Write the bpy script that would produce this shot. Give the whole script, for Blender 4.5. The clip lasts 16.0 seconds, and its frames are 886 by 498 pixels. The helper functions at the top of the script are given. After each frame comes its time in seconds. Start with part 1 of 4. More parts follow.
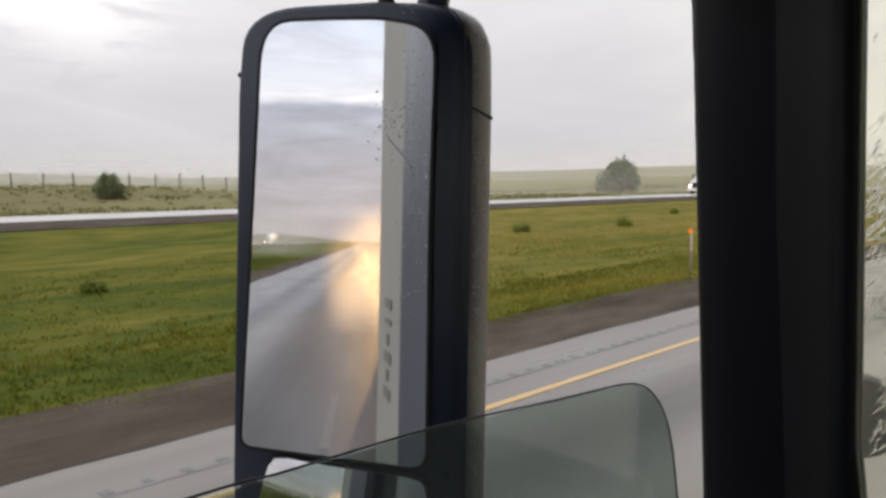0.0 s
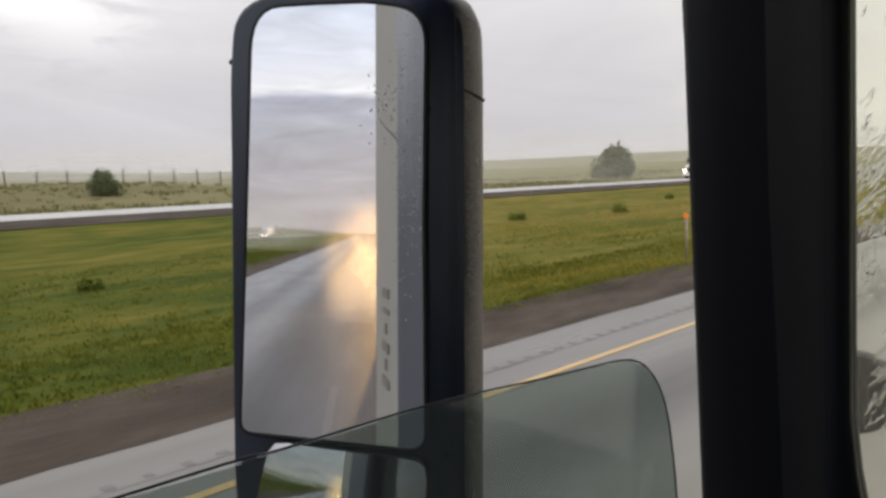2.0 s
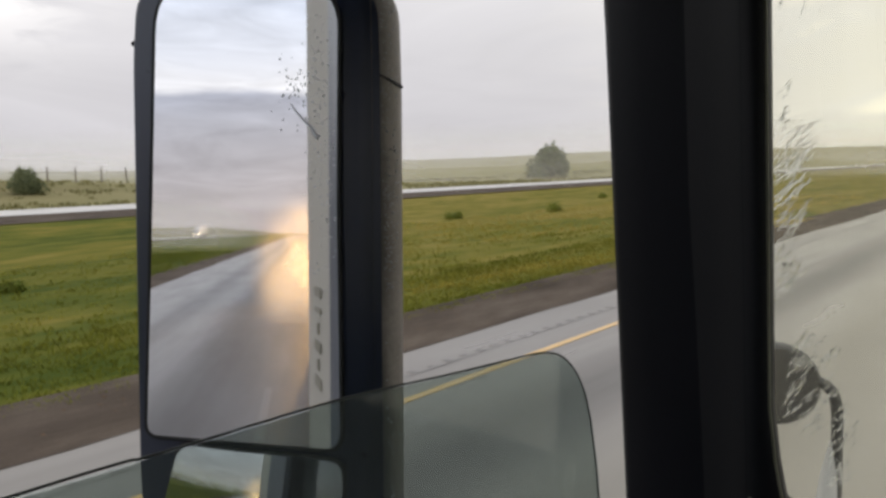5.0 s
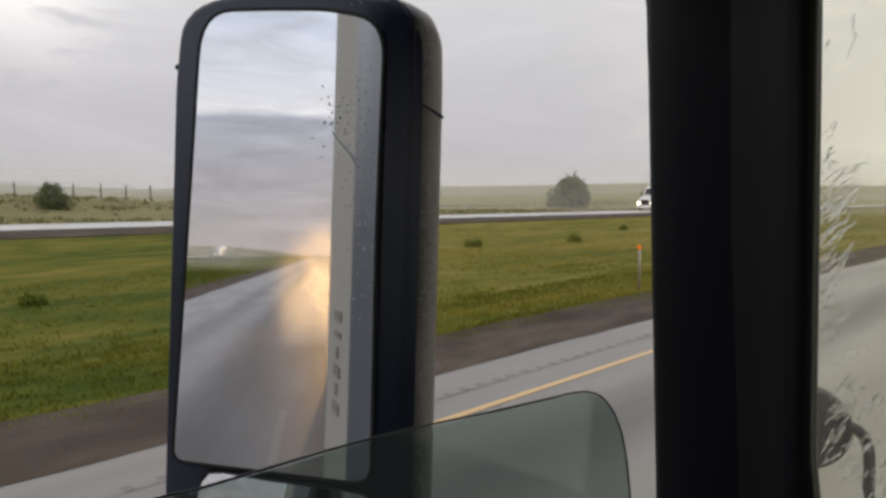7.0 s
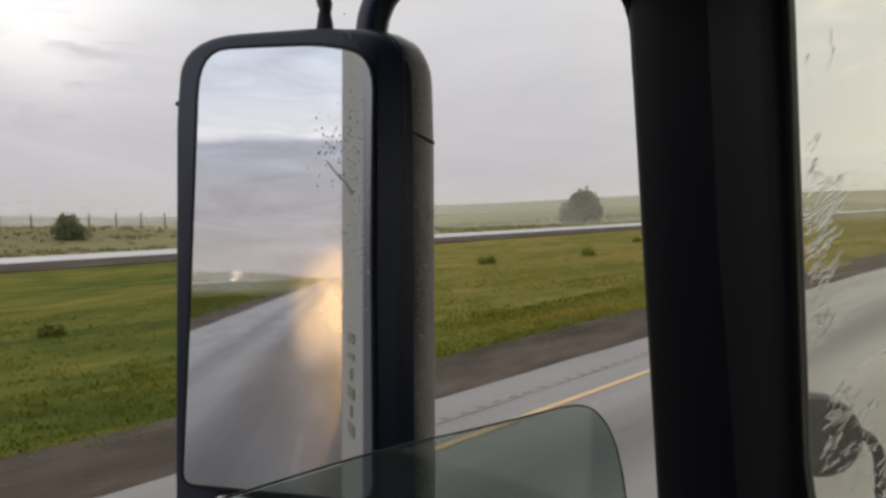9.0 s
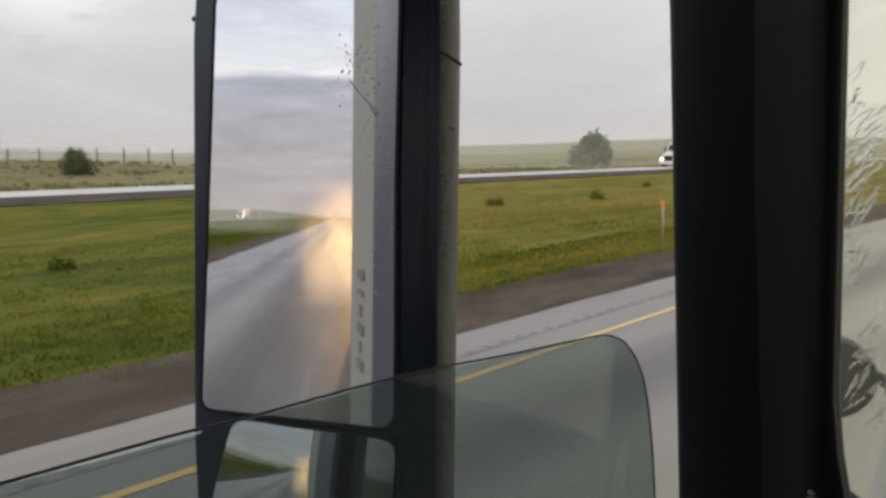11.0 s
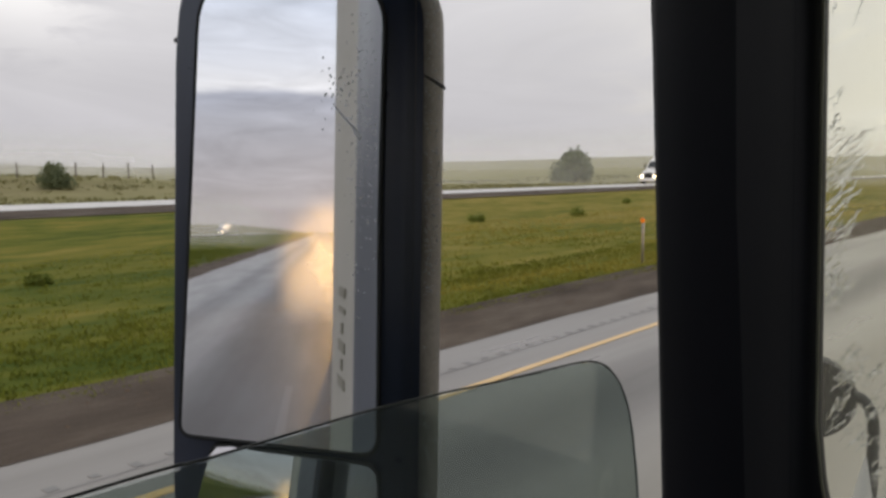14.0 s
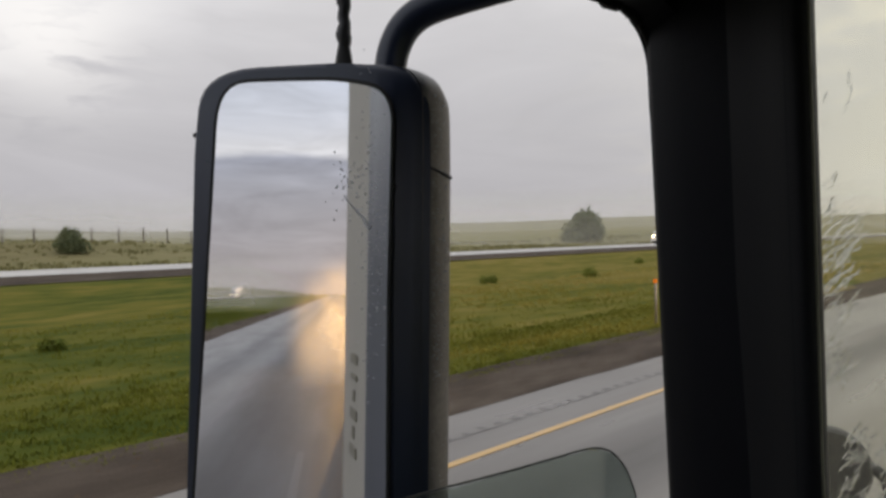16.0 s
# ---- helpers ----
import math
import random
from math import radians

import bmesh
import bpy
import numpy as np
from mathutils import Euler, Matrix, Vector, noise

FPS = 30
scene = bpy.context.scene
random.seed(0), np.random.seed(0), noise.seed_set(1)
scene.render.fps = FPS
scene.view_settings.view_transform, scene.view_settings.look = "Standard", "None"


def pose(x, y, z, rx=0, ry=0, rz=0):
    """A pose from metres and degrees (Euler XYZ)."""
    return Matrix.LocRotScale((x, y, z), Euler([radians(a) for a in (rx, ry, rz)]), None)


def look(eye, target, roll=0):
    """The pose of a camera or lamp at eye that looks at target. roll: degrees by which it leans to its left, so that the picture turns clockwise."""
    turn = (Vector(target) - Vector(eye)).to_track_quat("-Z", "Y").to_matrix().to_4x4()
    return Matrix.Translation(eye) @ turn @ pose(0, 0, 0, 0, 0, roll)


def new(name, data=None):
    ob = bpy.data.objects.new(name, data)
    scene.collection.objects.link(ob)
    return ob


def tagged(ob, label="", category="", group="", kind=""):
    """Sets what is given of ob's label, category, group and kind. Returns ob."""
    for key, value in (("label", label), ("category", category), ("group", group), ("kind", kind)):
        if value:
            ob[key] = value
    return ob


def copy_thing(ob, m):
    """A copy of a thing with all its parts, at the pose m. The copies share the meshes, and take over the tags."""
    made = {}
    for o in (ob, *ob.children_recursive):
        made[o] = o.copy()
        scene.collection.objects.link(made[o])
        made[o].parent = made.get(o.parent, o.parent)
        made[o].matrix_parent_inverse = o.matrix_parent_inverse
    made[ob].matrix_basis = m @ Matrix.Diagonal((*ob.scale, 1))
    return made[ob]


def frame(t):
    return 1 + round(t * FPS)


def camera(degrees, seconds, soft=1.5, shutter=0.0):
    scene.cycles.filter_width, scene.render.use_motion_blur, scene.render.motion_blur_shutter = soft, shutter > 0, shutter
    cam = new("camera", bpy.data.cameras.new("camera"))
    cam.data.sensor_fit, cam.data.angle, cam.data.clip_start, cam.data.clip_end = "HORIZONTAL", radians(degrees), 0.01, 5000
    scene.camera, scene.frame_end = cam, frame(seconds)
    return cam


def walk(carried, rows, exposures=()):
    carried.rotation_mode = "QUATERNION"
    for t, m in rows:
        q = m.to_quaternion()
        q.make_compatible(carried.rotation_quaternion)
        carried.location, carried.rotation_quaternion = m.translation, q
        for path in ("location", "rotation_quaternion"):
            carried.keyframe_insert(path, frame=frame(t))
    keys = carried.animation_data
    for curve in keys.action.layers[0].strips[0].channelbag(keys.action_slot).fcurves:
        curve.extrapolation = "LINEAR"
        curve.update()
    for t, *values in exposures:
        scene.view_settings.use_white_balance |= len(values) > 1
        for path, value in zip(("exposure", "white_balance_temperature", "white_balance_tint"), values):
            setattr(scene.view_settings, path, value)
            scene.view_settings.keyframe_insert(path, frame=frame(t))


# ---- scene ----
# camera and its way: the cab stands at the origin, x ahead along the road, y to the left, z up
ROWS = [
    (0.0, -0.016, -0.014, 2.261, 85.14, 0.38, -46.70),
    (0.5, -0.018, 0.002, 2.249, 84.77, 0.45, -45.97),
    (1.0, -0.020, -0.013, 2.251, 84.36, 1.25, -46.06),
    (1.5, -0.021, -0.015, 2.255, 84.64, 1.26, -46.48),
    (2.0, -0.018, -0.018, 2.253, 84.41, 1.56, -47.07),
    (2.5, -0.012, -0.022, 2.249, 84.89, 1.75, -47.01),
    (3.0, -0.001, -0.017, 2.240, 83.63, 2.50, -48.07),
    (3.5, 0.006, -0.014, 2.239, 83.85, 2.99, -48.92),
    (4.0, 0.019, -0.001, 2.227, 82.23, 2.28, -49.44),
    (4.5, 0.018, -0.016, 2.237, 83.51, 1.80, -51.30),
    (7.0, 0.013, 0.007, 2.246, 86.18, -0.33, -50.11),
    (7.5, 0.006, 0.012, 2.233, 83.83, -0.66, -48.99),
    (8.0, 0.005, -0.001, 2.245, 85.10, -0.11, -48.80),
    (8.5, 0.011, 0.003, 2.238, 84.43, -0.10, -48.78),
    (9.0, 0.007, -0.026, 2.251, 87.51, 1.56, -49.21),
    (9.5, 0.015, -0.005, 2.250, 86.15, 2.53, -49.21),
    (10.0, 0.018, 0.007, 2.226, 82.35, 0.36, -48.69),
    (12.5, 0.002, -0.001, 2.249, 85.23, 0.56, -49.07),
    (13.0, 0.012, 0.022, 2.239, 84.52, -1.31, -49.02),
    (13.5, 0.017, 0.013, 2.235, 84.48, -0.37, -49.45),
    (14.0, 0.015, 0.009, 2.242, 84.42, 0.32, -49.92),
    (14.5, 0.015, 0.008, 2.238, 84.26, 0.27, -50.08),
    (15.0, 0.012, -0.000, 2.244, 85.02, 1.37, -50.02),
    (15.5, 0.003, -0.005, 2.265, 87.24, 0.60, -49.26),
    (16.0, 0.000, -0.011, 2.270, 88.83, 0.83, -49.07),
]
cam = camera(58.2, 16.0, soft=3.0)
EXPOSURE = [(0.0, 0.25), (1.5, 0.19), (3.0, 0.15), (4.0, 0.24), (4.5, 0.24), (7.0, -0.05), (8.0, 0.10), (9.0, -0.05), (9.5, -0.16), (10.0, 0.10), (12.5, 0.02), (15.0, 0.02), (15.5, 0.06), (16.0, -0.20)]
walk(cam, [(r[0], pose(*r[1:])) for r in ROWS], EXPOSURE)

# ---- world, sun ----
SUN_EL, SUN_AZ = radians(5.0), radians(192.0)
SUN_DIR = Vector((math.cos(SUN_EL) * math.cos(SUN_AZ), math.cos(SUN_EL) * math.sin(SUN_AZ), math.sin(SUN_EL)))


class Net:
    """Small helper to write node trees."""

    def __init__(self, tree):
        self.t = tree
        tree.nodes.clear()

    def n(self, kind, ins=(), **props):
        node = self.t.nodes.new(kind)
        for k, v in props.items():
            if k == "operation":
                node.operation = v
            elif k == "blend_type":
                node.blend_type = v
            elif k == "data_type":
                node.data_type = v
            elif k == "sky_type":
                node.sky_type = v
            elif k == "distribution":
                node.distribution = v
            elif k == "feature":
                node.feature = v
            elif k == "wave_type":
                node.wave_type = v
        for key, val in dict(ins).items():
            sock = node.inputs[key]
            if isinstance(val, bpy.types.NodeSocket):
                self.t.links.new(val, sock)
            else:
                sock.default_value = val
        return node

    def math(self, op, a, b=0.0, c=None, clamp=False):
        node = self.n("ShaderNodeMath", operation=op)
        node.use_clamp = clamp
        for i, v in enumerate((a, b) if c is None else (a, b, c)):
            if isinstance(v, bpy.types.NodeSocket):
                self.t.links.new(v, node.inputs[i])
            else:
                node.inputs[i].default_value = v
        return node.outputs[0]

    def ramp(self, fac, stops):
        node = self.n("ShaderNodeValToRGB", {"Fac": fac})
        el = node.color_ramp.elements
        while len(el) < len(stops):
            el.new(0.5)
        for e, (p, c) in zip(el, stops):
            e.position, e.color = p, (*c, 1.0) if len(c) == 3 else c
        return node.outputs["Color"]

    def mix(self, fac, a, b, mode="MIX"):
        node = self.n("ShaderNodeMix", data_type="RGBA", blend_type=mode)
        for sock, v in ((node.inputs[0], fac), (node.inputs[6], a), (node.inputs[7], b)):
            if isinstance(v, bpy.types.NodeSocket):
                self.t.links.new(v, sock)
            else:
                sock.default_value = (*v, 1.0) if isinstance(v, tuple) and len(v) == 3 else v
        return node.outputs[2]

    def noise(self, vec, scale, detail=4.0, rough=0.55, dist=0.0):
        return self.n("ShaderNodeTexNoise", {"Vector": vec, "Scale": scale, "Detail": detail, "Roughness": rough, "Distortion": dist}).outputs["Fac"]

    def mapped(self, vec, scale):
        return self.n("ShaderNodeMapping", {"Vector": vec, "Scale": scale}).outputs[0]


def g3(v):
    return (v, v, v)


world = bpy.data.worlds.new("overcast_sky")
scene.world = world
world.use_nodes = True
w = Net(world.node_tree)
way = w.n("ShaderNodeTexCoord").outputs["Generated"]
xyz = w.n("ShaderNodeSeparateXYZ", {"Vector": way}).outputs
up = w.math("MAXIMUM", xyz[2], 0.0)
sky = w.n("ShaderNodeTexSky", sky_type="NISHITA")
sky.sun_disc, sky.sun_elevation, sky.sun_rotation = False, SUN_EL, radians(90.0) - SUN_AZ
base = w.ramp(up, [(0.0, (0.545, 0.53, 0.56)), (0.10, (0.58, 0.565, 0.59)), (0.28, (0.74, 0.725, 0.74)), (0.55, (0.88, 0.865, 0.87)), (1.0, (0.80, 0.81, 0.86))])
# broken cloud, drawn out along the horizon
drawn = w.mapped(way, (1.3, 1.3, 5.0))
cloud = w.noise(drawn, 2.3, 7.0, 0.55, 0.6)
base = w.mix(1.0, base, w.ramp(cloud, [(0.30, g3(0.94)), (0.50, g3(1.01)), (0.68, g3(1.10))]), "MULTIPLY")
# behind: a blue-grey bank of cloud with a bright rim
back = w.math("MULTIPLY", xyz[0], -1.0)
back = w.math("MULTIPLY_ADD", back, 1.6, -0.4, clamp=True)
lift = w.math("ADD", up, w.math("MULTIPLY", w.math("SUBTRACT", w.noise(drawn, 3.1, 5.0), 0.5), 0.05))
bank = w.ramp(lift, [(0.0, (0.43, 0.395, 0.40)), (0.07, (0.45, 0.43, 0.45)), (0.13, (0.48, 0.48, 0.525)), (0.168, (0.46, 0.475, 0.545)), (0.178, (0.90, 0.89, 0.90)), (0.215, (0.80, 0.82, 0.88)), (0.27, (0.70, 0.745, 0.84)), (0.34, (0.88, 0.93, 1.01)), (1.0, (0.80, 0.85, 0.95))])
bank = w.mix(1.0, bank, w.ramp(w.noise(w.mapped(way, (2.0, 2.0, 10.0)), 3.6, 8.0, 0.6, 0.7), [(0.32, g3(0.84)), (0.5, g3(1.0)), (0.68, g3(1.18))]), "MULTIPLY")
col = w.mix(back, base, bank)
# ahead: yellowish light in the cloud
front = w.math("POWER", w.math("MAXIMUM", xyz[0], 0.0), 20.0)
col = w.mix(w.math("MULTIPLY", front, 0.95), col, w.ramp(w.math("ADD", up, w.math("MULTIPLY", w.math("SUBTRACT", w.noise(w.mapped(way, (3.0, 3.0, 8.0)), 2.6, 5.0, 0.5, 0.4), 0.5), 0.9)), [(0.0, (0.96, 0.92, 0.78)), (0.14, (0.95, 0.92, 0.81)), (0.27, (1.40, 1.31, 1.02)), (0.36, (1.08, 1.02, 0.82)), (0.6, (1.12, 1.05, 0.86))]))
# abeam: a bright white break in the cloud, above ten degrees
abeam = w.math("MULTIPLY", w.math("MULTIPLY_ADD", xyz[0], -7.0, 3.7, clamp=True), w.math("MULTIPLY_ADD", xyz[0], 4.0, 1.2, clamp=True))
abeam = w.math("MULTIPLY", abeam, w.math("GREATER_THAN", xyz[1], 0.0))
high = w.math("ADD", up, w.math("MULTIPLY", w.math("SUBTRACT", w.noise(w.mapped(way, (2.0, 2.0, 6.0)), 2.2, 6.0, 0.5, 0.5), 0.5), 0.14))
abeam = w.math("MULTIPLY", abeam, w.math("MULTIPLY_ADD", high, 16.0, -3.0, clamp=True))
col = w.mix(w.math("MULTIPLY", abeam, 0.9), col, (1.06, 1.04, 1.04))
# a small torn white cloud low abeam
wisp = w.n("ShaderNodeVectorMath", {0: way, 1: (0.374, 0.896, 0.240)}, operation="DOT_PRODUCT").outputs["Value"]
wisp = w.math("POWER", w.math("MAXIMUM", wisp, 0.0), 300.0)
wisp = w.math("MULTIPLY", wisp, w.math("MULTIPLY_ADD", w.noise(w.mapped(way, (4.0, 4.0, 13.0)), 3.0, 6.0, 0.55, 0.5), 5.0, -1.5, clamp=True))
col = w.mix(w.math("MULTIPLY", wisp, 0.95), col, (1.10, 1.07, 1.05))
# low sun behind thin cloud
toward = w.n("ShaderNodeVectorMath", {0: way, 1: SUN_DIR}, operation="DOT_PRODUCT").outputs["Value"]
glow = w.math("POWER", w.math("MAXIMUM", toward, 0.0), 420.0)
col = w.mix(1.0, col, w.mix(glow, (0, 0, 0), (0.22, 0.15, 0.08)), "ADD")
light = w.mix(1.0, col, w.mix(1.0, sky.outputs[0], g3(0.002), "MULTIPLY"), "ADD")
w.t.links.new(w.n("ShaderNodeBackground", {"Color": light, "Strength": 1.0}).outputs[0], w.n("ShaderNodeOutputWorld").inputs["Surface"])

sun = new("sun", bpy.data.lights.new("sun", "SUN"))
sun.data.energy, sun.data.angle, sun.data.color = 0.6, radians(10.0), (1.0, 0.74, 0.46)
sun.matrix_world = look(SUN_DIR * 100, (0, 0, 0))

# ---- materials ----


def material(name, build):
    m = bpy.data.materials.new(name)
    m.use_nodes = True
    net = Net(m.node_tree)
    out = net.n("ShaderNodeOutputMaterial")
    net.t.links.new(build(net), out.inputs["Surface"])
    return m


def obj_xyz(net):
    return net.n("ShaderNodeTexCoord").outputs["Object"]


def bump(net, height, strength=0.3, dist=0.01):
    return net.n("ShaderNodeBump", {"Height": height, "Strength": strength, "Distance": dist}).outputs[0]


def plain(name, a, b, scale, rough=0.6, metal=0.0, relief=0.1, fine=60.0, stretch=(1, 1, 1), spec=0.5, coat=0.0):
    """Two tones at two scales, with a fine relief."""

    def build(net):
        v = net.mapped(obj_xyz(net), stretch)
        big, small = net.noise(v, scale, 5.0), net.noise(v, fine, 3.0)
        c = net.mix(net.math("MULTIPLY_ADD", big, 1.6, -0.3, clamp=True), a, b)
        c = net.mix(0.35, c, net.mix(small, a, b))
        r = net.math("MULTIPLY_ADD", big, 0.2, rough - 0.1, clamp=True)
        return net.n("ShaderNodeBsdfPrincipled", {"Base Color": c, "Roughness": r, "Metallic": metal, "Specular IOR Level": spec, "Coat Weight": coat, "Coat Roughness": 0.06, "Normal": bump(net, small, relief, 0.004)}).outputs[0]

    return material(name, build)


def wet_road(name, dark, pale, tracks=()):
    """Wet worn paving: pale aggregate, darker long wheel tracks, patches and a film of water."""

    def build(net):
        v = obj_xyz(net)
        long = net.mapped(v, (0.05, 1.0, 1.0))
        streak, patch, grain = net.noise(long, 2.2, 5.0), net.noise(v, 0.35, 5.0), net.noise(v, 90.0, 2.0)
        c = net.mix(net.math("MULTIPLY_ADD", streak, 2.2, -0.6, clamp=True), dark, pale)
        c = net.mix(net.math("MULTIPLY", patch, 0.35), c, dark)
        c = net.mix(net.math("MULTIPLY", grain, 0.3), c, pale)
        across = net.n("ShaderNodeSeparateXYZ", {"Vector": v}).outputs[1]
        worn = 0.0
        for centre in tracks:
            off = net.math("ABSOLUTE", net.math("SUBTRACT", across, centre))
            near = net.math("MULTIPLY_ADD", off, -1.6, 1.2, clamp=True)
            worn = net.math("MAXIMUM", worn, near)
        if tracks:
            worn = net.math("MULTIPLY", worn, net.math("MULTIPLY_ADD", streak, 0.8, 0.35, clamp=True))
            c = net.mix(net.math("MULTIPLY", worn, 0.8), c, tuple(0.45 * k for k in dark))
        film = net.noise(net.mapped(v, (0.15, 1.0, 1.0)), 1.3, 4.0)
        rough = net.math("MULTIPLY_ADD", film, 0.32, 0.17, clamp=True)
        if tracks:
            rough = net.math("MULTIPLY_ADD", worn, 0.16, rough)
        spec = 0.4
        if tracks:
            # sky reflection put into the base colour: lanes darker behind, pale yellowish ahead
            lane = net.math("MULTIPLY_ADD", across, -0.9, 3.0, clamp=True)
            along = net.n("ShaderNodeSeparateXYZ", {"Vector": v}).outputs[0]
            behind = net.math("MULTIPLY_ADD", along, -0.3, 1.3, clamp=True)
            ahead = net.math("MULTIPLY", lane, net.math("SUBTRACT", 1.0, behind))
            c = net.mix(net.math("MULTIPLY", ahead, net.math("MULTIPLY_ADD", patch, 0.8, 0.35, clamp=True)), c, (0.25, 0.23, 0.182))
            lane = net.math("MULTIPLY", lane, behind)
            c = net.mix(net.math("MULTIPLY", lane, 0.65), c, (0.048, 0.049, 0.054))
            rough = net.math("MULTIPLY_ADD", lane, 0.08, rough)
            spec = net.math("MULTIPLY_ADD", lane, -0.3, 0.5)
        normal = bump(net, grain, 0.10, 0.003)
        return net.n("ShaderNodeBsdfPrincipled", {"Base Color": c, "Roughness": rough, "Specular IOR Level": spec, "Coat Weight": 0.1, "Coat Roughness": 0.30, "Normal": normal}).outputs[0]

    return material(name, build)


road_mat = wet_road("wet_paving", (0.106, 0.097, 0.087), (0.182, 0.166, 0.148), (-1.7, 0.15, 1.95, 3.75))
# bright sky sheen of the far paving partly put into a pale base
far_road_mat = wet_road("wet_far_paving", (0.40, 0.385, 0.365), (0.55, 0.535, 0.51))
yellow_mat = plain("yellow_line_paint", (0.68, 0.40, 0.09), (0.55, 0.35, 0.11), 3.0, 0.35, relief=0.2, coat=0.3)
dash_mat = plain("worn_white_dash_paint", (0.09, 0.09, 0.088), (0.15, 0.148, 0.145), 4.0, 0.45, relief=0.3)
white_line_mat = plain("white_line_paint", (0.17, 0.17, 0.17), (0.11, 0.11, 0.11), 3.0, 0.35, relief=0.2, coat=0.3)


def gravel_build(net):
    v = obj_xyz(net)
    long = net.mapped(v, (0.3, 1.0, 1.0))
    big, mid, fine = net.noise(long, 1.1, 4.0), net.noise(long, 4.5, 4.0), net.noise(v, 45.0, 3.0)
    c = net.ramp(net.math("ADD", net.math("MULTIPLY", big, 0.7), net.math("MULTIPLY", mid, 0.3)), [(0.36, (0.064, 0.050, 0.039)), (0.50, (0.102, 0.081, 0.064)), (0.64, (0.152, 0.125, 0.099))])
    c = net.mix(net.math("MULTIPLY_ADD", fine, 1.4, -0.4, clamp=True), c, net.mix(0.5, c, (0.03, 0.024, 0.02)))
    return net.n("ShaderNodeBsdfPrincipled", {"Base Color": c, "Roughness": 0.9, "Specular IOR Level": 0.08, "Normal": bump(net, fine, 0.8, 0.02)}).outputs[0]


gravel_mat = material("wet_brown_gravel", gravel_build)
stone_mat = plain("gravel_stones", (0.085, 0.062, 0.045), (0.14, 0.105, 0.075), 5.0, 0.9, spec=0.05)


def ground_build(net):
    v = obj_xyz(net)
    sep = net.n("ShaderNodeSeparateXYZ", {"Vector": v}).outputs
    long = net.mapped(v, (0.36, 1.0, 1.0))
    a, b, c = net.noise(long, 0.22, 5.0, 0.6), net.noise(long, 1.1, 5.0, 0.6), net.noise(net.mapped(v, (0.25, 1.0, 1.0)), 5.0, 4.0, 0.6)
    patch = net.math("ADD", a, net.math("MULTIPLY", net.math("SUBTRACT", b, 0.5), 1.25))
    # effect of light and view put into the colour: yellower ahead, darker alongside
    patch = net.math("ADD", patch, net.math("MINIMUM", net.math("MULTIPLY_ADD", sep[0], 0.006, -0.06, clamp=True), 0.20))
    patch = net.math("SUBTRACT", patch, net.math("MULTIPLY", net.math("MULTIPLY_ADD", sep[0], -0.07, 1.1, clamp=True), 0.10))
    green = net.ramp(patch, [(0.24, (0.056, 0.078, 0.013)), (0.38, (0.092, 0.108, 0.018)), (0.52, (0.132, 0.132, 0.023)), (0.68, (0.182, 0.158, 0.033)), (0.86, (0.240, 0.195, 0.052))])
    green = net.mix(net.math("MULTIPLY_ADD", c, 1.2, -0.35, clamp=True), green, net.mix(0.18, green, (0.06, 0.07, 0.010)))
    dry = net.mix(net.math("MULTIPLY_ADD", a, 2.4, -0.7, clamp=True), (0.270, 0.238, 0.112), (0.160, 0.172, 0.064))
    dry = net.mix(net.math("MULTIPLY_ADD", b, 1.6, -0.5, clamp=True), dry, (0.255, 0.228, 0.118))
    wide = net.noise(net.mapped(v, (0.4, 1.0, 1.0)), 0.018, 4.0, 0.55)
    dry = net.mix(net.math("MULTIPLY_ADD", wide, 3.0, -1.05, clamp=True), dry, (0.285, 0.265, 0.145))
    # distance haze put into the field colour: paler and greyer further out
    field_haze = net.mix(b, (0.265, 0.255, 0.18), (0.31, 0.30, 0.225))
    dry = net.mix(net.math("MULTIPLY_ADD", sep[1], 0.0028, -0.35, clamp=True), dry, field_haze)
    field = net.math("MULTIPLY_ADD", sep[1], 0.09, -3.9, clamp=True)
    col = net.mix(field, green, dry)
    bank = net.math("MULTIPLY", net.math("MULTIPLY_ADD", sep[1], 0.12, -6.2, clamp=True), net.math("MULTIPLY_ADD", sep[1], -0.12, 9.2, clamp=True))
    bank = net.math("MULTIPLY", bank, net.math("MULTIPLY_ADD", sep[0], -0.03, 1.5, clamp=True))
    earth = net.mix(net.math("MULTIPLY_ADD", b, 2.0, -0.5, clamp=True), (0.145, 0.125, 0.055), (0.20, 0.155, 0.085))
    col = net.mix(net.math("MULTIPLY", bank, net.math("MULTIPLY_ADD", a, 1.6, -0.2, clamp=True)), col, earth)
    return net.n("ShaderNodeBsdfPrincipled", {"Base Color": col, "Roughness": 0.95, "Specular IOR Level": 0.04, "Normal": bump(net, c, 0.5, 0.06)}).outputs[0]


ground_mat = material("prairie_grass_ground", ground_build)


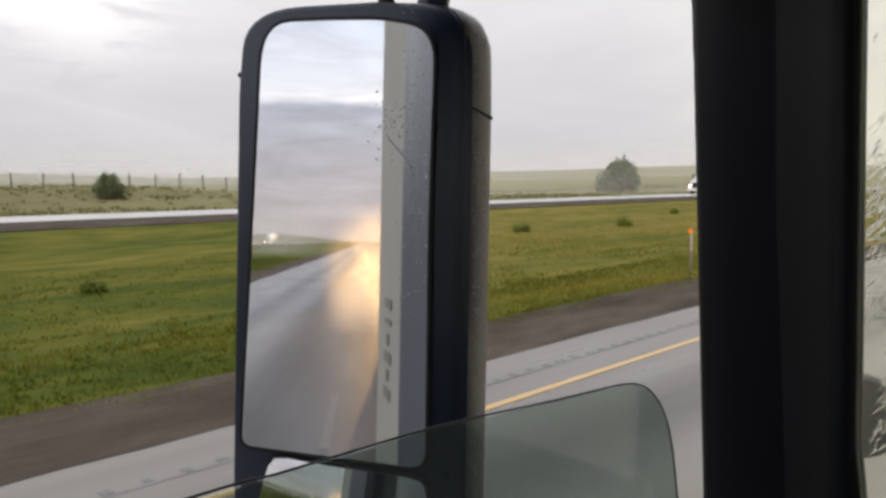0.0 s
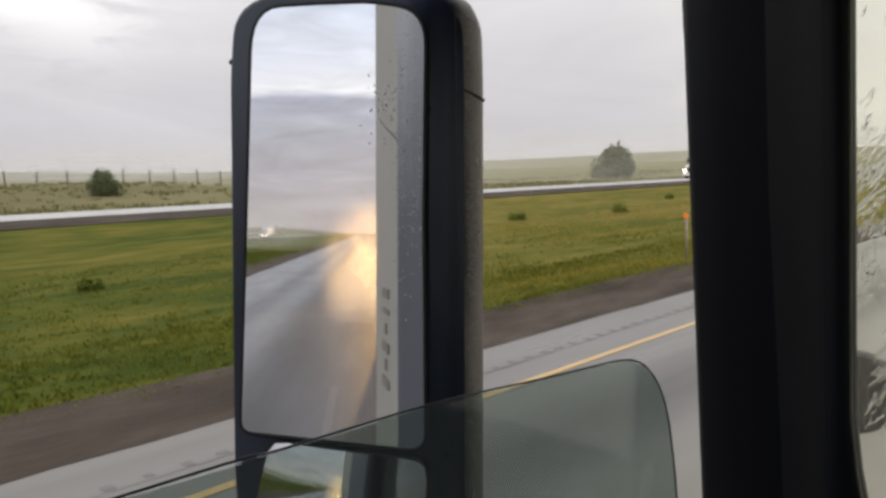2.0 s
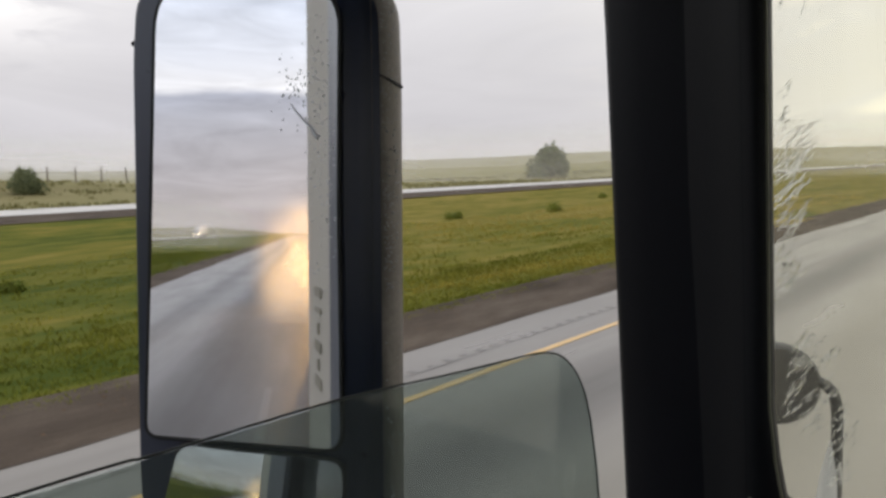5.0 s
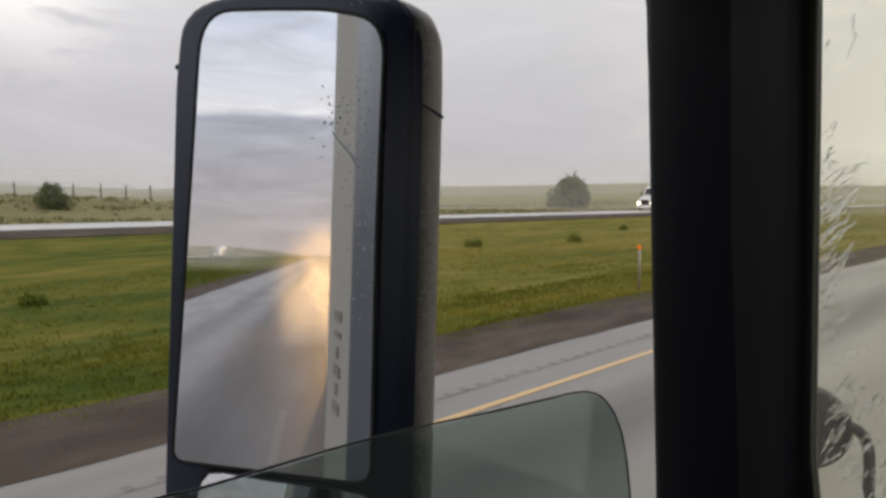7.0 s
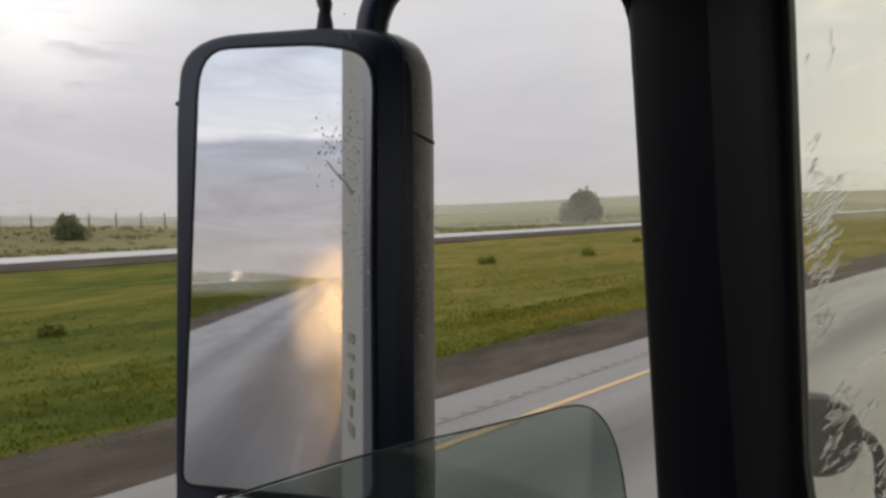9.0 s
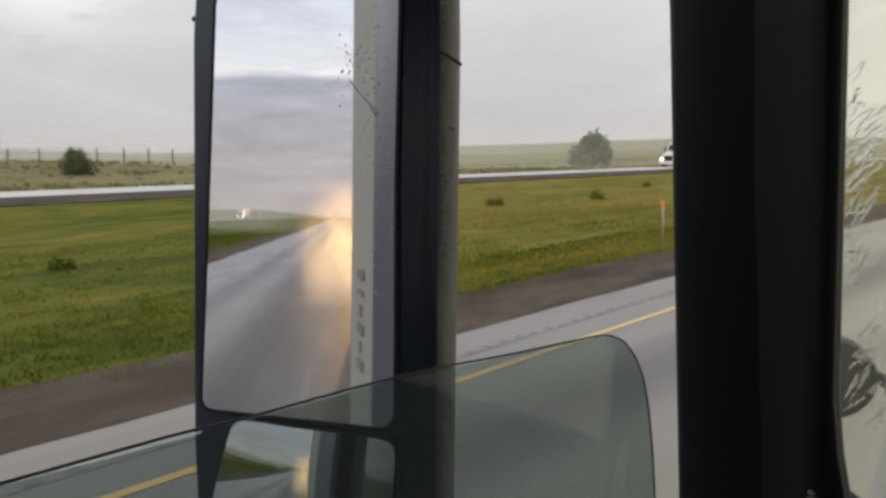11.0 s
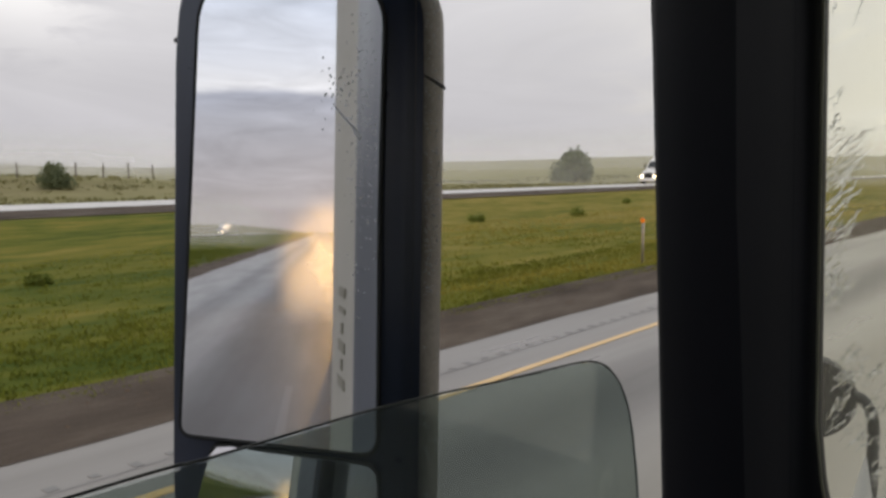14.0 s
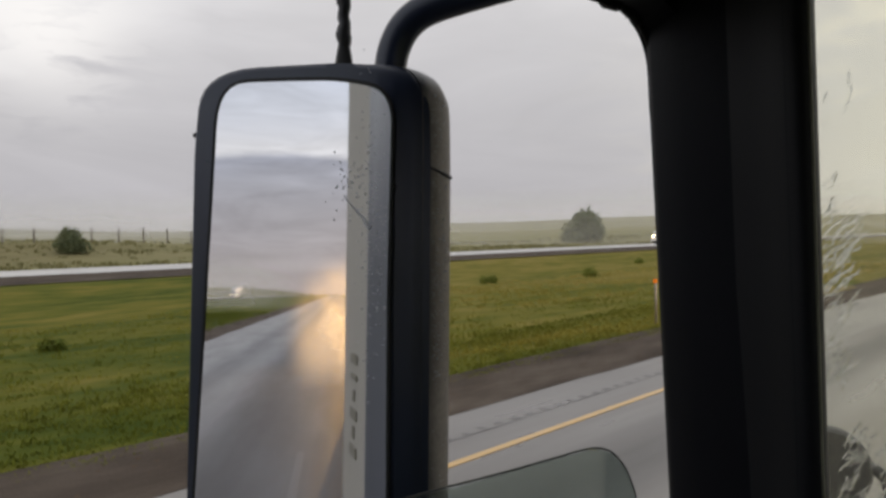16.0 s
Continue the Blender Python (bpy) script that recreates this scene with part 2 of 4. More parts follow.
def blade_build(net):
    rnd = net.n("ShaderNodeNewGeometry").outputs["Random Per Island"]
    v = net.noise(net.mapped(obj_xyz(net), (0.12, 1.0, 0.2)), 0.6, 4.0)
    along = net.n("ShaderNodeSeparateXYZ", {"Vector": obj_xyz(net)}).outputs[0]
    mixv = net.math("ADD", net.math("MULTIPLY", rnd, 0.08), net.math("MULTIPLY_ADD", v, 1.7, -0.50))
    # same painted light on the blades: yellower ahead
    mixv = net.math("ADD", mixv, net.math("MINIMUM", net.math("MULTIPLY_ADD", along, 0.022, -0.22), 0.6))
    c = net.ramp(mixv, [(0.1, (0.140, 0.165, 0.024)), (0.45, (0.215, 0.215, 0.032)), (0.75, (0.40, 0.325, 0.06)), (1.0, (0.54, 0.42, 0.13))])
    own = net.n("ShaderNodeVectorMath", {0: net.n("ShaderNodeNewGeometry").outputs["Normal"]}, operation="SCALE")
    own.inputs["Scale"].default_value = 0.25
    up_n = net.n("ShaderNodeVectorMath", {0: own.outputs[0], 1: (0.0, 0.0, 0.75)}, operation="ADD").outputs[0]
    up_n = net.n("ShaderNodeVectorMath", {0: up_n}, operation="NORMALIZE").outputs[0]
    d = net.n("ShaderNodeBsdfPrincipled", {"Base Color": c, "Roughness": 0.85, "Specular IOR Level": 0.03, "Normal": up_n}).outputs[0]
    tr = net.n("ShaderNodeBsdfTranslucent", {"Color": c}).outputs[0]
    return net.n("ShaderNodeMixShader", {0: 0.35, 1: d, 2: tr}).outputs[0]


blade_mat = material("grass_blades", blade_build)


def leaf_mat(name, lo, hi):
    def build(net):
        rnd = net.n("ShaderNodeNewGeometry").outputs["Random Per Island"]
        c = net.mix(rnd, lo, hi)
        d = net.n("ShaderNodeBsdfPrincipled", {"Base Color": c, "Roughness": 0.7, "Specular IOR Level": 0.25}).outputs[0]
        tr = net.n("ShaderNodeBsdfTranslucent", {"Color": c}).outputs[0]
        return net.n("ShaderNodeMixShader", {0: 0.25, 1: d, 2: tr}).outputs[0]

    return material(name, build)


# leaf greens paled and greyed to carry the distance haze
tree_leaf_mat = leaf_mat("tree_leaves", (0.11, 0.135, 0.07), (0.20, 0.225, 0.12))
weed_leaf_mat = leaf_mat("weed_leaves", (0.10, 0.135, 0.018), (0.18, 0.20, 0.03))
scrub_mat = leaf_mat("dry_scrub", (0.165, 0.165, 0.068), (0.26, 0.235, 0.112))
bark_mat = plain("bark", (0.06, 0.05, 0.04), (0.12, 0.10, 0.08), 4.0, 0.9, relief=0.8)
post_wood_mat = plain("weathered_post_wood", (0.10, 0.09, 0.08), (0.19, 0.17, 0.15), 6.0, 0.85, relief=0.5, stretch=(1, 1, 0.2))
wire_mat = plain("fence_wire", (0.25, 0.24, 0.23), (0.16, 0.15, 0.14), 5.0, 0.5, metal=0.7)
trim_mat = plain("black_cab_trim", (0.0066, 0.0074, 0.0104), (0.0110, 0.0119, 0.0160), 5.0, 0.6, relief=0.08, fine=260.0, spec=0.12)
liner_mat = plain("dark_headliner_cloth", (0.03, 0.03, 0.032), (0.05, 0.05, 0.05), 6.0, 0.9, relief=0.5, fine=300.0)
housing_mat = plain("black_mirror_plastic", (0.019, 0.026, 0.050), (0.030, 0.039, 0.070), 14.0, 0.30, relief=0.03, fine=140.0, stretch=(1, 1, 0.3), spec=0.5)
rubber_mat = plain("black_rubber", (0.012, 0.012, 0.012), (0.022, 0.022, 0.022), 20.0, 0.7)
cable_mat = plain("wet_black_cable", (0.014, 0.014, 0.015), (0.03, 0.03, 0.03), 20.0, 0.35)
truck_white = plain("white_truck_paint", (0.74, 0.74, 0.73), (0.64, 0.64, 0.63), 1.5, 0.3, relief=0.02, coat=0.5)
trailer_white = plain("dirty_white_trailer_wall", (0.62, 0.60, 0.56), (0.50, 0.48, 0.44), 0.6, 0.4, relief=0.05, stretch=(1, 1, 0.3))
sleeper_mat = plain("wet_pale_grey_cab_paint", (0.50, 0.50, 0.49), (0.40, 0.40, 0.40), 1.2, 0.25, relief=0.03, coat=0.5)
lower_mat = plain("blue_grey_lower_cab_paint", (0.155, 0.165, 0.19), (0.225, 0.235, 0.26), 1.2, 0.6, relief=0.06, spec=0.25)


def side_build(net):
    """Pale cab paint, blotchily darker, bluer and rougher towards the bottom."""
    v = obj_xyz(net)
    z = net.n("ShaderNodeSeparateXYZ", {"Vector": v}).outputs[2]
    blot, fine = net.noise(net.mapped(v, (1.0, 1.0, 0.4)), 2.2, 5.0), net.noise(v, 60.0, 3.0)
    upper_pale = net.math("ADD", net.math("MULTIPLY_ADD", z, 0.75, -1.70), net.math("MULTIPLY_ADD", blot, 0.5, -0.25), clamp=True)
    c = net.mix(upper_pale, net.mix(blot, (0.075, 0.085, 0.108), (0.125, 0.137, 0.165)), (0.40, 0.405, 0.41))
    return net.n("ShaderNodeBsdfPrincipled", {"Base Color": c, "Roughness": net.math("MULTIPLY_ADD", upper_pale, -0.25, 0.6), "Specular IOR Level": 0.3, "Normal": bump(net, fine, 0.05, 0.004)}).outputs[0]


side_mat = material("graded_sleeper_paint", side_build)
mark_mat = plain("dark_lettering", (0.23, 0.22, 0.175), (0.29, 0.28, 0.23), 20.0, 0.6)
steel_mat = plain("dull_steel", (0.35, 0.35, 0.36), (0.22, 0.22, 0.23), 8.0, 0.4, metal=0.9)
orange_mat = plain("orange_reflector_plastic", (0.85, 0.25, 0.02), (0.7, 0.2, 0.02), 10.0, 0.25)
tar_mat = plain("tar_sealed_crack", (0.085, 0.082, 0.08), (0.13, 0.127, 0.124), 6.0, 0.45)
groove_mat = plain("milled_paving", (0.11, 0.107, 0.103), (0.165, 0.16, 0.155), 2.0, 0.45)
cab_glass_mat = plain("dark_vehicle_glass", (0.02, 0.024, 0.026), (0.03, 0.035, 0.036), 2.0, 0.06, relief=0.0)


def shell_build(net):
    """Black plastic, weathered brownish grey, with the lit rim painted pale on one side."""
    v = obj_xyz(net)
    u = net.n("ShaderNodeSeparateXYZ", {"Vector": v}).outputs[0]
    blot, fine = net.noise(net.mapped(v, (1.0, 0.3, 1.0)), 22.0, 5.0, 0.6), net.noise(v, 150.0, 3.0)
    worn = net.math("ADD", net.math("MULTIPLY_ADD", u, 85.0, -9.85), net.math("MULTIPLY_ADD", blot, 1.1, -0.55), clamp=True)
    c = net.mix(worn, (0.030, 0.034, 0.046), net.mix(blot, (0.30, 0.265, 0.225), (0.58, 0.52, 0.45)))
    c = net.mix(net.math("MULTIPLY_ADD", fine, 1.5, -0.55, clamp=True), c, net.mix(0.4, c, (0.03, 0.03, 0.03)))
    return net.n("ShaderNodeBsdfPrincipled", {"Base Color": c, "Roughness": net.math("MULTIPLY_ADD", worn, 0.3, 0.32), "Normal": bump(net, fine, 0.25, 0.002)}).outputs[0]


shell_mat = material("weathered_lit_rim_shell", shell_build)


def mirror_build(net):
    v = obj_xyz(net)
    grime = net.noise(net.mapped(v, (1.0, 1.0, 0.5)), 14.0, 5.0)
    r = net.math("MULTIPLY_ADD", grime, 0.024, 0.007, clamp=True)
    return net.n("ShaderNodeBsdfPrincipled", {"Base Color": (0.86, 0.87, 0.90, 1), "Metallic": 1.0, "Roughness": r}).outputs[0]


mirror_mat = material("silvered_mirror", mirror_build)


def pane_build(tint, gloss, haze, film=0.0):
    """A thin pane: see-through tint, veil reflection as pale diffuse, scattering wet film outside."""

    def build(net):
        t = net.n("ShaderNodeBsdfTransparent", {"Color": (*tint, 1)}).outputs[0]
        s = net.n("ShaderNodeBsdfGlossy", {"Color": (1, 1, 1, 1), "Roughness": gloss}).outputs[0]
        pale_veil = net.n("ShaderNodeBsdfDiffuse", {"Color": (0.52, 0.57, 0.57, 1)}).outputs[0]
        veil = net.n("ShaderNodeMixShader", {0: haze, 1: t, 2: pale_veil}).outputs[0]
        if film:
            # yellow light from ahead put into the film's tint
            wet = net.n("ShaderNodeBsdfTranslucent", {"Color": (0.96, 0.90, 0.70, 1)}).outputs[0]
            runs = net.noise(net.mapped(obj_xyz(net), (1.0, 1.0, 0.35)), 9.0, 4.0)
            veil = net.n("ShaderNodeMixShader", {0: net.math("MULTIPLY", runs, 2.0 * film), 1: veil, 2: wet}).outputs[0]
        edge_on = net.n("ShaderNodeLayerWeight", {"Blend": 0.5}).outputs["Facing"]
        fr = net.math("MULTIPLY_ADD", net.math("POWER", edge_on, 4.0), 0.6, 0.03)
        return net.n("ShaderNodeMixShader", {0: fr, 1: veil, 2: s}).outputs[0]

    return build


side_glass_mat = material("grey_green_tinted_glass", pane_build((0.70, 0.755, 0.732), 0.01, 0.065))
shield_glass_mat = material("laminated_windshield_glass", pane_build((0.985, 0.985, 0.945), 0.01, 0.01, 0.036))


def water_build(net):
    return net.n("ShaderNodeBsdfPrincipled", {"Base Color": (0.97, 0.98, 0.97, 1), "Roughness": 0.02, "IOR": 1.33, "Transmission Weight": 1.0}).outputs[0]


water_mat = material("rain_water", water_build)
drop_mat = material("dull_rain_drops", lambda net: net.n("ShaderNodeBsdfPrincipled", {"Base Color": (0.80, 0.82, 0.85, 1), "Roughness": 0.12, "IOR": 1.33, "Transmission Weight": 0.08}).outputs[0])


def lamp_build(net):
    return net.n("ShaderNodeEmission", {"Color": (1.0, 0.74, 0.42, 1), "Strength": 16.0}).outputs[0]


headlamp_mat = material("lit_headlight", lamp_build)


def spray_build(net):
    v = obj_xyz(net)
    sep = net.n("ShaderNodeSeparateXYZ", {"Vector": v}).outputs
    puff = net.noise(v, 0.75, 3.0, 0.5, 0.4)
    side = net.math("MULTIPLY", sep[1], sep[1])
    off = net.math("SUBTRACT", sep[2], 1.1)
    tall = net.math("MULTIPLY", off, off)
    fall = net.math("SUBTRACT", 1.0, net.math("ADD", net.math("MULTIPLY", side, 0.42), net.math("MULTIPLY", tall, 0.20)), clamp=True)
    fall = net.math("MULTIPLY", net.math("POWER", fall, 1.7), 1.1)
    a = net.math("MULTIPLY", fall, net.math("MULTIPLY_ADD", puff, 2.4, -0.75, clamp=True))
    a = net.math("MULTIPLY", a, 0.55)
    white = net.n("ShaderNodeBsdfTranslucent", {"Color": (0.9, 0.9, 0.9, 1)}).outputs[0]
    d = net.n("ShaderNodeBsdfDiffuse", {"Color": (0.8, 0.8, 0.8, 1)}).outputs[0]
    lit = net.n("ShaderNodeMixShader", {0: 0.7, 1: d, 2: white}).outputs[0]
    t = net.n("ShaderNodeBsdfTransparent").outputs[0]
    return net.n("ShaderNodeMixShader", {0: a, 1: t, 2: lit}).outputs[0]


spray_mat = material("water_spray", spray_build)


# lit see-through layer for the added haze sheets
def haze_build(net):
    v = obj_xyz(net)
    place = net.n("ShaderNodeSeparateXYZ", {"Vector": v}).outputs
    high = place[2]
    a = net.math("MULTIPLY", net.math("MULTIPLY", high, 150.0, clamp=True), net.math("MULTIPLY_ADD", high, -24.0, 1.5, clamp=True))
    a = net.math("MULTIPLY", a, net.math("MULTIPLY_ADD", net.noise(net.mapped(v, (1.0, 1.0, 3.0)), 5.0, 3.0), 0.36, 0.08))
    a = net.math("MULTIPLY", a, net.math("MULTIPLY_ADD", place[1], 14.0, -0.5, clamp=True))
    drops = net.n("ShaderNodeBsdfTranslucent", {"Color": (0.97, 0.97, 0.97, 1)}).outputs[0]
    near = net.n("ShaderNodeBsdfDiffuse", {"Color": (0.97, 0.97, 0.97, 1)}).outputs[0]
    lit = net.n("ShaderNodeMixShader", {0: 0.5, 1: near, 2: drops}).outputs[0]
    return net.n("ShaderNodeMixShader", {0: a, 1: net.n("ShaderNodeBsdfTransparent").outputs[0], 2: lit}).outputs[0]


haze_mat = material("rain_haze_sheet", haze_build)

# ---- builders ----


def mesh_ob(name, bm, mat, parent=None, smooth=0.0, world_space=True):
    me = bpy.data.meshes.new(name)
    bmesh.ops.recalc_face_normals(bm, faces=bm.faces)
    bm.to_mesh(me)
    bm.free()
    me.materials.append(mat)
    ob = new(name, me)
    if smooth:
        for p in me.polygons:
            p.use_smooth = True
        me.set_sharp_from_angle(angle=radians(smooth))
    if parent:
        ob.parent = parent
    return ob


def part(name, bm, mat, parent, label="", smooth=40.0):
    return tagged(mesh_ob(name, bm, mat, parent, smooth), label)


def thing(name, label, category, at=(0, 0, 0), group="", kind=""):
    ob = new(name)
    ob.empty_display_size = 0.1
    ob.location = at
    return tagged(ob, label, category, group, kind)


def data_ob(name, verts, faces, mat, parent=None, smooth=False):
    me = bpy.data.meshes.new(name)
    me.from_pydata(verts, [], faces)
    me.materials.append(mat)
    if smooth:
        me.polygons.foreach_set("use_smooth", [True] * len(me.polygons))
    me.update()
    ob = new(name, me)
    if parent:
        ob.parent = parent
    return ob


def box(bm, lo, hi, bevel=0.0, seg=2):
    m = Matrix.Translation([(a + b) / 2 for a, b in zip(lo, hi)]) @ Matrix.Diagonal([b - a for a, b in zip(lo, hi)] + [1])
    vs = bmesh.ops.create_cube(bm, size=1, matrix=m)["verts"]
    if bevel:
        es = list({e for v in vs for e in v.link_edges})
        bmesh.ops.bevel(bm, geom=es, offset=bevel, segments=seg, affect="EDGES", profile=0.5)
    return bm


def boxed(lo, hi, bevel=0.0, seg=2):
    return box(bmesh.new(), lo, hi, bevel, seg)


def loft(rings, close=True, cap=True, bm=None):
    """Skin through rings of equal length."""
    bm = bm or bmesh.new()
    rows = [[bm.verts.new(p) for p in ring] for ring in rings]
    n = len(rows[0])
    for a, b in zip(rows, rows[1:]):
        for i in range(n if close else n - 1):
            j = (i + 1) % n
            bm.faces.new((a[i], a[j], b[j], b[i]))
    if cap:
        bm.faces.new(rows[0][::-1])
        bm.faces.new(rows[-1])
    return bm


def tube(path, radius, sides=10, bm=None, cap=True):
    """A tube along points; radius is a number or one per point."""
    pts = [Vector(p) for p in path]
    rings = []
    ref = Vector((0.13, 0.21, 0.97))
    for i, p in enumerate(pts):
        d = (pts[min(i + 1, len(pts) - 1)] - pts[max(i - 1, 0)]).normalized()
        if abs(d.dot(ref)) > 0.95:
            ref = Vector((0.9, 0.3, 0.1))
        a = d.cross(ref).normalized()
        b = d.cross(a)
        r = radius[i] if isinstance(radius, (list, tuple)) else radius
        rings.append([p + (a * math.cos(k) + b * math.sin(k)) * r for k in [2 * math.pi * s / sides for s in range(sides)]])
    return loft(rings, True, cap, bm)


def curve_pts(ctrl, n=8):
    """Catmull-Rom through control points."""
    c = [Vector(p) for p in ctrl]
    c = [c[0] * 2 - c[1]] + c + [c[-1] * 2 - c[-2]]
    out = []
    for i in range(1, len(c) - 2):
        for k in range(n):
            t = k / n
            p0, p1, p2, p3 = c[i - 1:i + 3]
            out.append(0.5 * ((2 * p1) + (p2 - p0) * t + (2 * p0 - 5 * p1 + 4 * p2 - p3) * t * t + (3 * p1 - p0 - 3 * p2 + p3) * t ** 3))
    out.append(c[-2])
    return out


def disc_bm(at, axis, radius, width, sides=24, dish=0.0, bm=None, hole=0.0):
    """A wheel-like ring or disc about an axis."""
    a = Vector(axis).normalized()
    q = a.to_track_quat("Z", "Y").to_matrix()
    prof = [(hole, -width / 2 + dish), (radius * 0.93, -width / 2), (radius, -width * 0.3), (radius, width * 0.3), (radius * 0.93, width / 2), (hole, width / 2 - dish)]
    rings = []
    for k in range(sides):
        t = 2 * math.pi * k / sides
        rings.append([Vector(at) + q @ Vector((r * math.cos(t), r * math.sin(t), h)) for r, h in prof])
    bm = bm or bmesh.new()
    rows = [[bm.verts.new(p) for p in ring] for ring in rings]
    for k in range(sides):
        A, B = rows[k], rows[(k + 1) % sides]
        for i in range(len(prof) - 1):
            bm.faces.new((A[i], A[i + 1], B[i + 1], B[i]))
    if hole == 0.0:
        bmesh.ops.remove_doubles(bm, verts=bm.verts, dist=1e-5)
    else:
        for k in range(sides):
            A, B = rows[k], rows[(k + 1) % sides]
            bm.faces.new((A[-1], A[0], B[0], B[-1]))
    return bm


def smooth01(t):
    t = max(0.0, min(1.0, t))
    return t * t * (3 - 2 * t)

# ---- ground and roads ----
YELLOW, PAVED, GRASS = 5.02, 6.45, 7.9
FAR_IN, FAR_OUT, FAR_Z = 39.2, 46.5, 0.52
SKYLINE = [(-180, 0.25), (-120, 0.3), (-60, 0.4), (0, 0.55), (12, 0.72), (25, 0.88), (40, 0.62), (52, 0.35), (60, 0.32), (72, 0.60), (90, 0.8), (140, 0.3), (180, 0.25)]


def skyline(az):
    for (a, ea), (b, eb) in zip(SKYLINE, SKYLINE[1:]):
        if a <= az <= b:
            return ea + (eb - ea) * smooth01((az - a) / (b - a))
    return 0.3


def ground_z(x, y):
    if y < -12:
        z = -0.25
    elif y < PAVED + 0.1:
        z = -0.06
    elif y < GRASS:
        z = -0.06 + 0.045 * (y - PAVED)
    elif y < FAR_IN - 0.2:
        t = (y - GRASS) / (FAR_IN - GRASS)
        z = 0.01 + 0.38 * t - 0.42 * math.sin(math.pi * t) ** 2
    elif y < FAR_OUT + 0.3:
        z = FAR_Z - 0.07
    else:
        z = FAR_Z - 0.12
    r = math.hypot(x, y)
    if y > FAR_OUT + 0.3 or y < -12:
        s = smooth01((r - 60) / 840)
        far = 2.25 + 900 * math.tan(radians(skyline(math.degrees(math.atan2(y, x)))))
        edge = smooth01((abs(y) - (FAR_OUT if y > 0 else 12)) / 30)
        z += (far - z) * s * edge
        z += 0.5 * edge * (noise.noise((x * 0.012, y * 0.012, 0.3)) + 0.4 * noise.noise((x * 0.05, y * 0.05, 1.3)))
        z += 1.45 * smooth01((y - 52) / 20) * smooth01((62 - x) / 34) * smooth01((r + 30) / 60) * (1 - smooth01((y - 90) / 120)) * (1 + 0.25 * noise.noise((x * 0.05, 3.0, 0.0)))
        if r > 900:
            z -= (r - 900) * 0.003
    elif y > GRASS:
        z += 0.10 * noise.noise((x * 0.15, y * 0.25, 2.0)) * min(1.0, (y - GRASS) / 3, max(0.0, FAR_IN - 1 - y) / 3)
    return z


def grade(stops):
    out = []
    for a, b, n in stops:
        out += [a + (b - a) * k / n for k in range(n)]
    return out + [stops[-1][1]]


gx = grade([(-3500, -900, 8), (-900, -200, 18), (-200, -60, 20), (-60, 120, 100), (120, 300, 24), (300, 1000, 24), (1000, 3500, 8)])
gy = grade([(-3500, -900, 8), (-900, -150, 14), (-150, -12, 10), (-12, PAVED + 0.05, 4), (PAVED + 0.15, GRASS, 3), (GRASS + 0.2, FAR_IN - 0.3, 40), (FAR_IN - 0.1, FAR_OUT + 0.2, 4), (FAR_OUT + 0.5, 120, 36), (120, 400, 28), (400, 1000, 26), (1000, 3500, 8)])
gv = [(x, y, ground_z(x, y)) for y in gy for x in gx]
nx = len(gx)
gf = [(j * nx + i, j * nx + i + 1, (j + 1) * nx + i + 1, (j + 1) * nx + i) for j in range(len(gy) - 1) for i in range(nx - 1)]
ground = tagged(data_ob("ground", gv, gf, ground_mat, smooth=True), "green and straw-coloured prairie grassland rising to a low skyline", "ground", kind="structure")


def strip(name, y0, y1, z, thick, mat, x0=-1500.0, x1=1500.0, label="", category="road", parent=None):
    """A long slab along the road."""
    xs = grade([(x0, -80, 6), (-80, 120, 20), (120, x1, 6)]) if x0 < -80 and x1 > 120 else [x0, x1]
    rings = [[(x, y0, z - thick), (x, y0, z), (x, y1, z), (x, y1, z - thick)] for x in xs]
    ob = mesh_ob(name, loft(rings), mat, parent)
    return tagged(ob, label, category, kind="" if parent else "structure")


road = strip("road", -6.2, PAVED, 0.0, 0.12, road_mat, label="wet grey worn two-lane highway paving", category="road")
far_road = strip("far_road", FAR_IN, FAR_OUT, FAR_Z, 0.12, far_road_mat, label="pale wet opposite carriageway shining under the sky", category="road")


def gravel_strip(name, y0, y1, z0, z1, label):
    xs = grade([(-1500, -80, 8), (-80, 120, 260), (120, 1500, 8)])
    ys = 6
    v, f = [], []
    for x in xs:
        for k in range(ys + 1):
            t = k / ys
            wob = (0.10 * noise.noise((x * 0.9, k * 3.1, 0.2)) + 0.12 * noise.noise((x * 0.17, k, 5.0))) if k in (0, ys) else 0
            v.append((x, y0 + (y1 - y0) * t + wob * (1 if k == ys else 0.7), z0 + (z1 - z0) * t + 0.010 * noise.noise((x * 3, t * 9, 1.0)) * min(1.0, t * 4)))
    n = ys + 1
    for i in range(len(xs) - 1):
        for k in range(ys):
            f.append((i * n + k, (i + 1) * n + k, (i + 1) * n + k + 1, i * n + k + 1))
    return tagged(data_ob(name, v, f, gravel_mat, smooth=True), label, "shoulder", kind="structure")


gravel_strip("gravel_shoulder", PAVED - 0.06, GRASS + 0.15, 0.004, 0.060, "dark wet brown gravel shoulder beside the paving")
gravel_strip("far_gravel_shoulder", FAR_IN - 3.8, FAR_IN + 0.02, 0.335, FAR_Z + 0.004, "brown gravel shoulder of the opposite carriageway")

strip("yellow_line", YELLOW - 0.052, YELLOW + 0.052, 0.006, 0.005, yellow_mat, -3.0, 16.0, label="worn yellow edge line painted on wet paving", category="road marking")
strip("white_edge_line", -2.55, -2.43, 0.006, 0.005, white_line_mat, label="white edge line painted on wet paving", category="road marking")
LANE = 1.05
dash = strip("lane_dash", LANE - 0.05, LANE + 0.05, 0.006, 0.005, dash_mat, -10.0, -7.0, "short white lane dash on wet paving", "road marking")
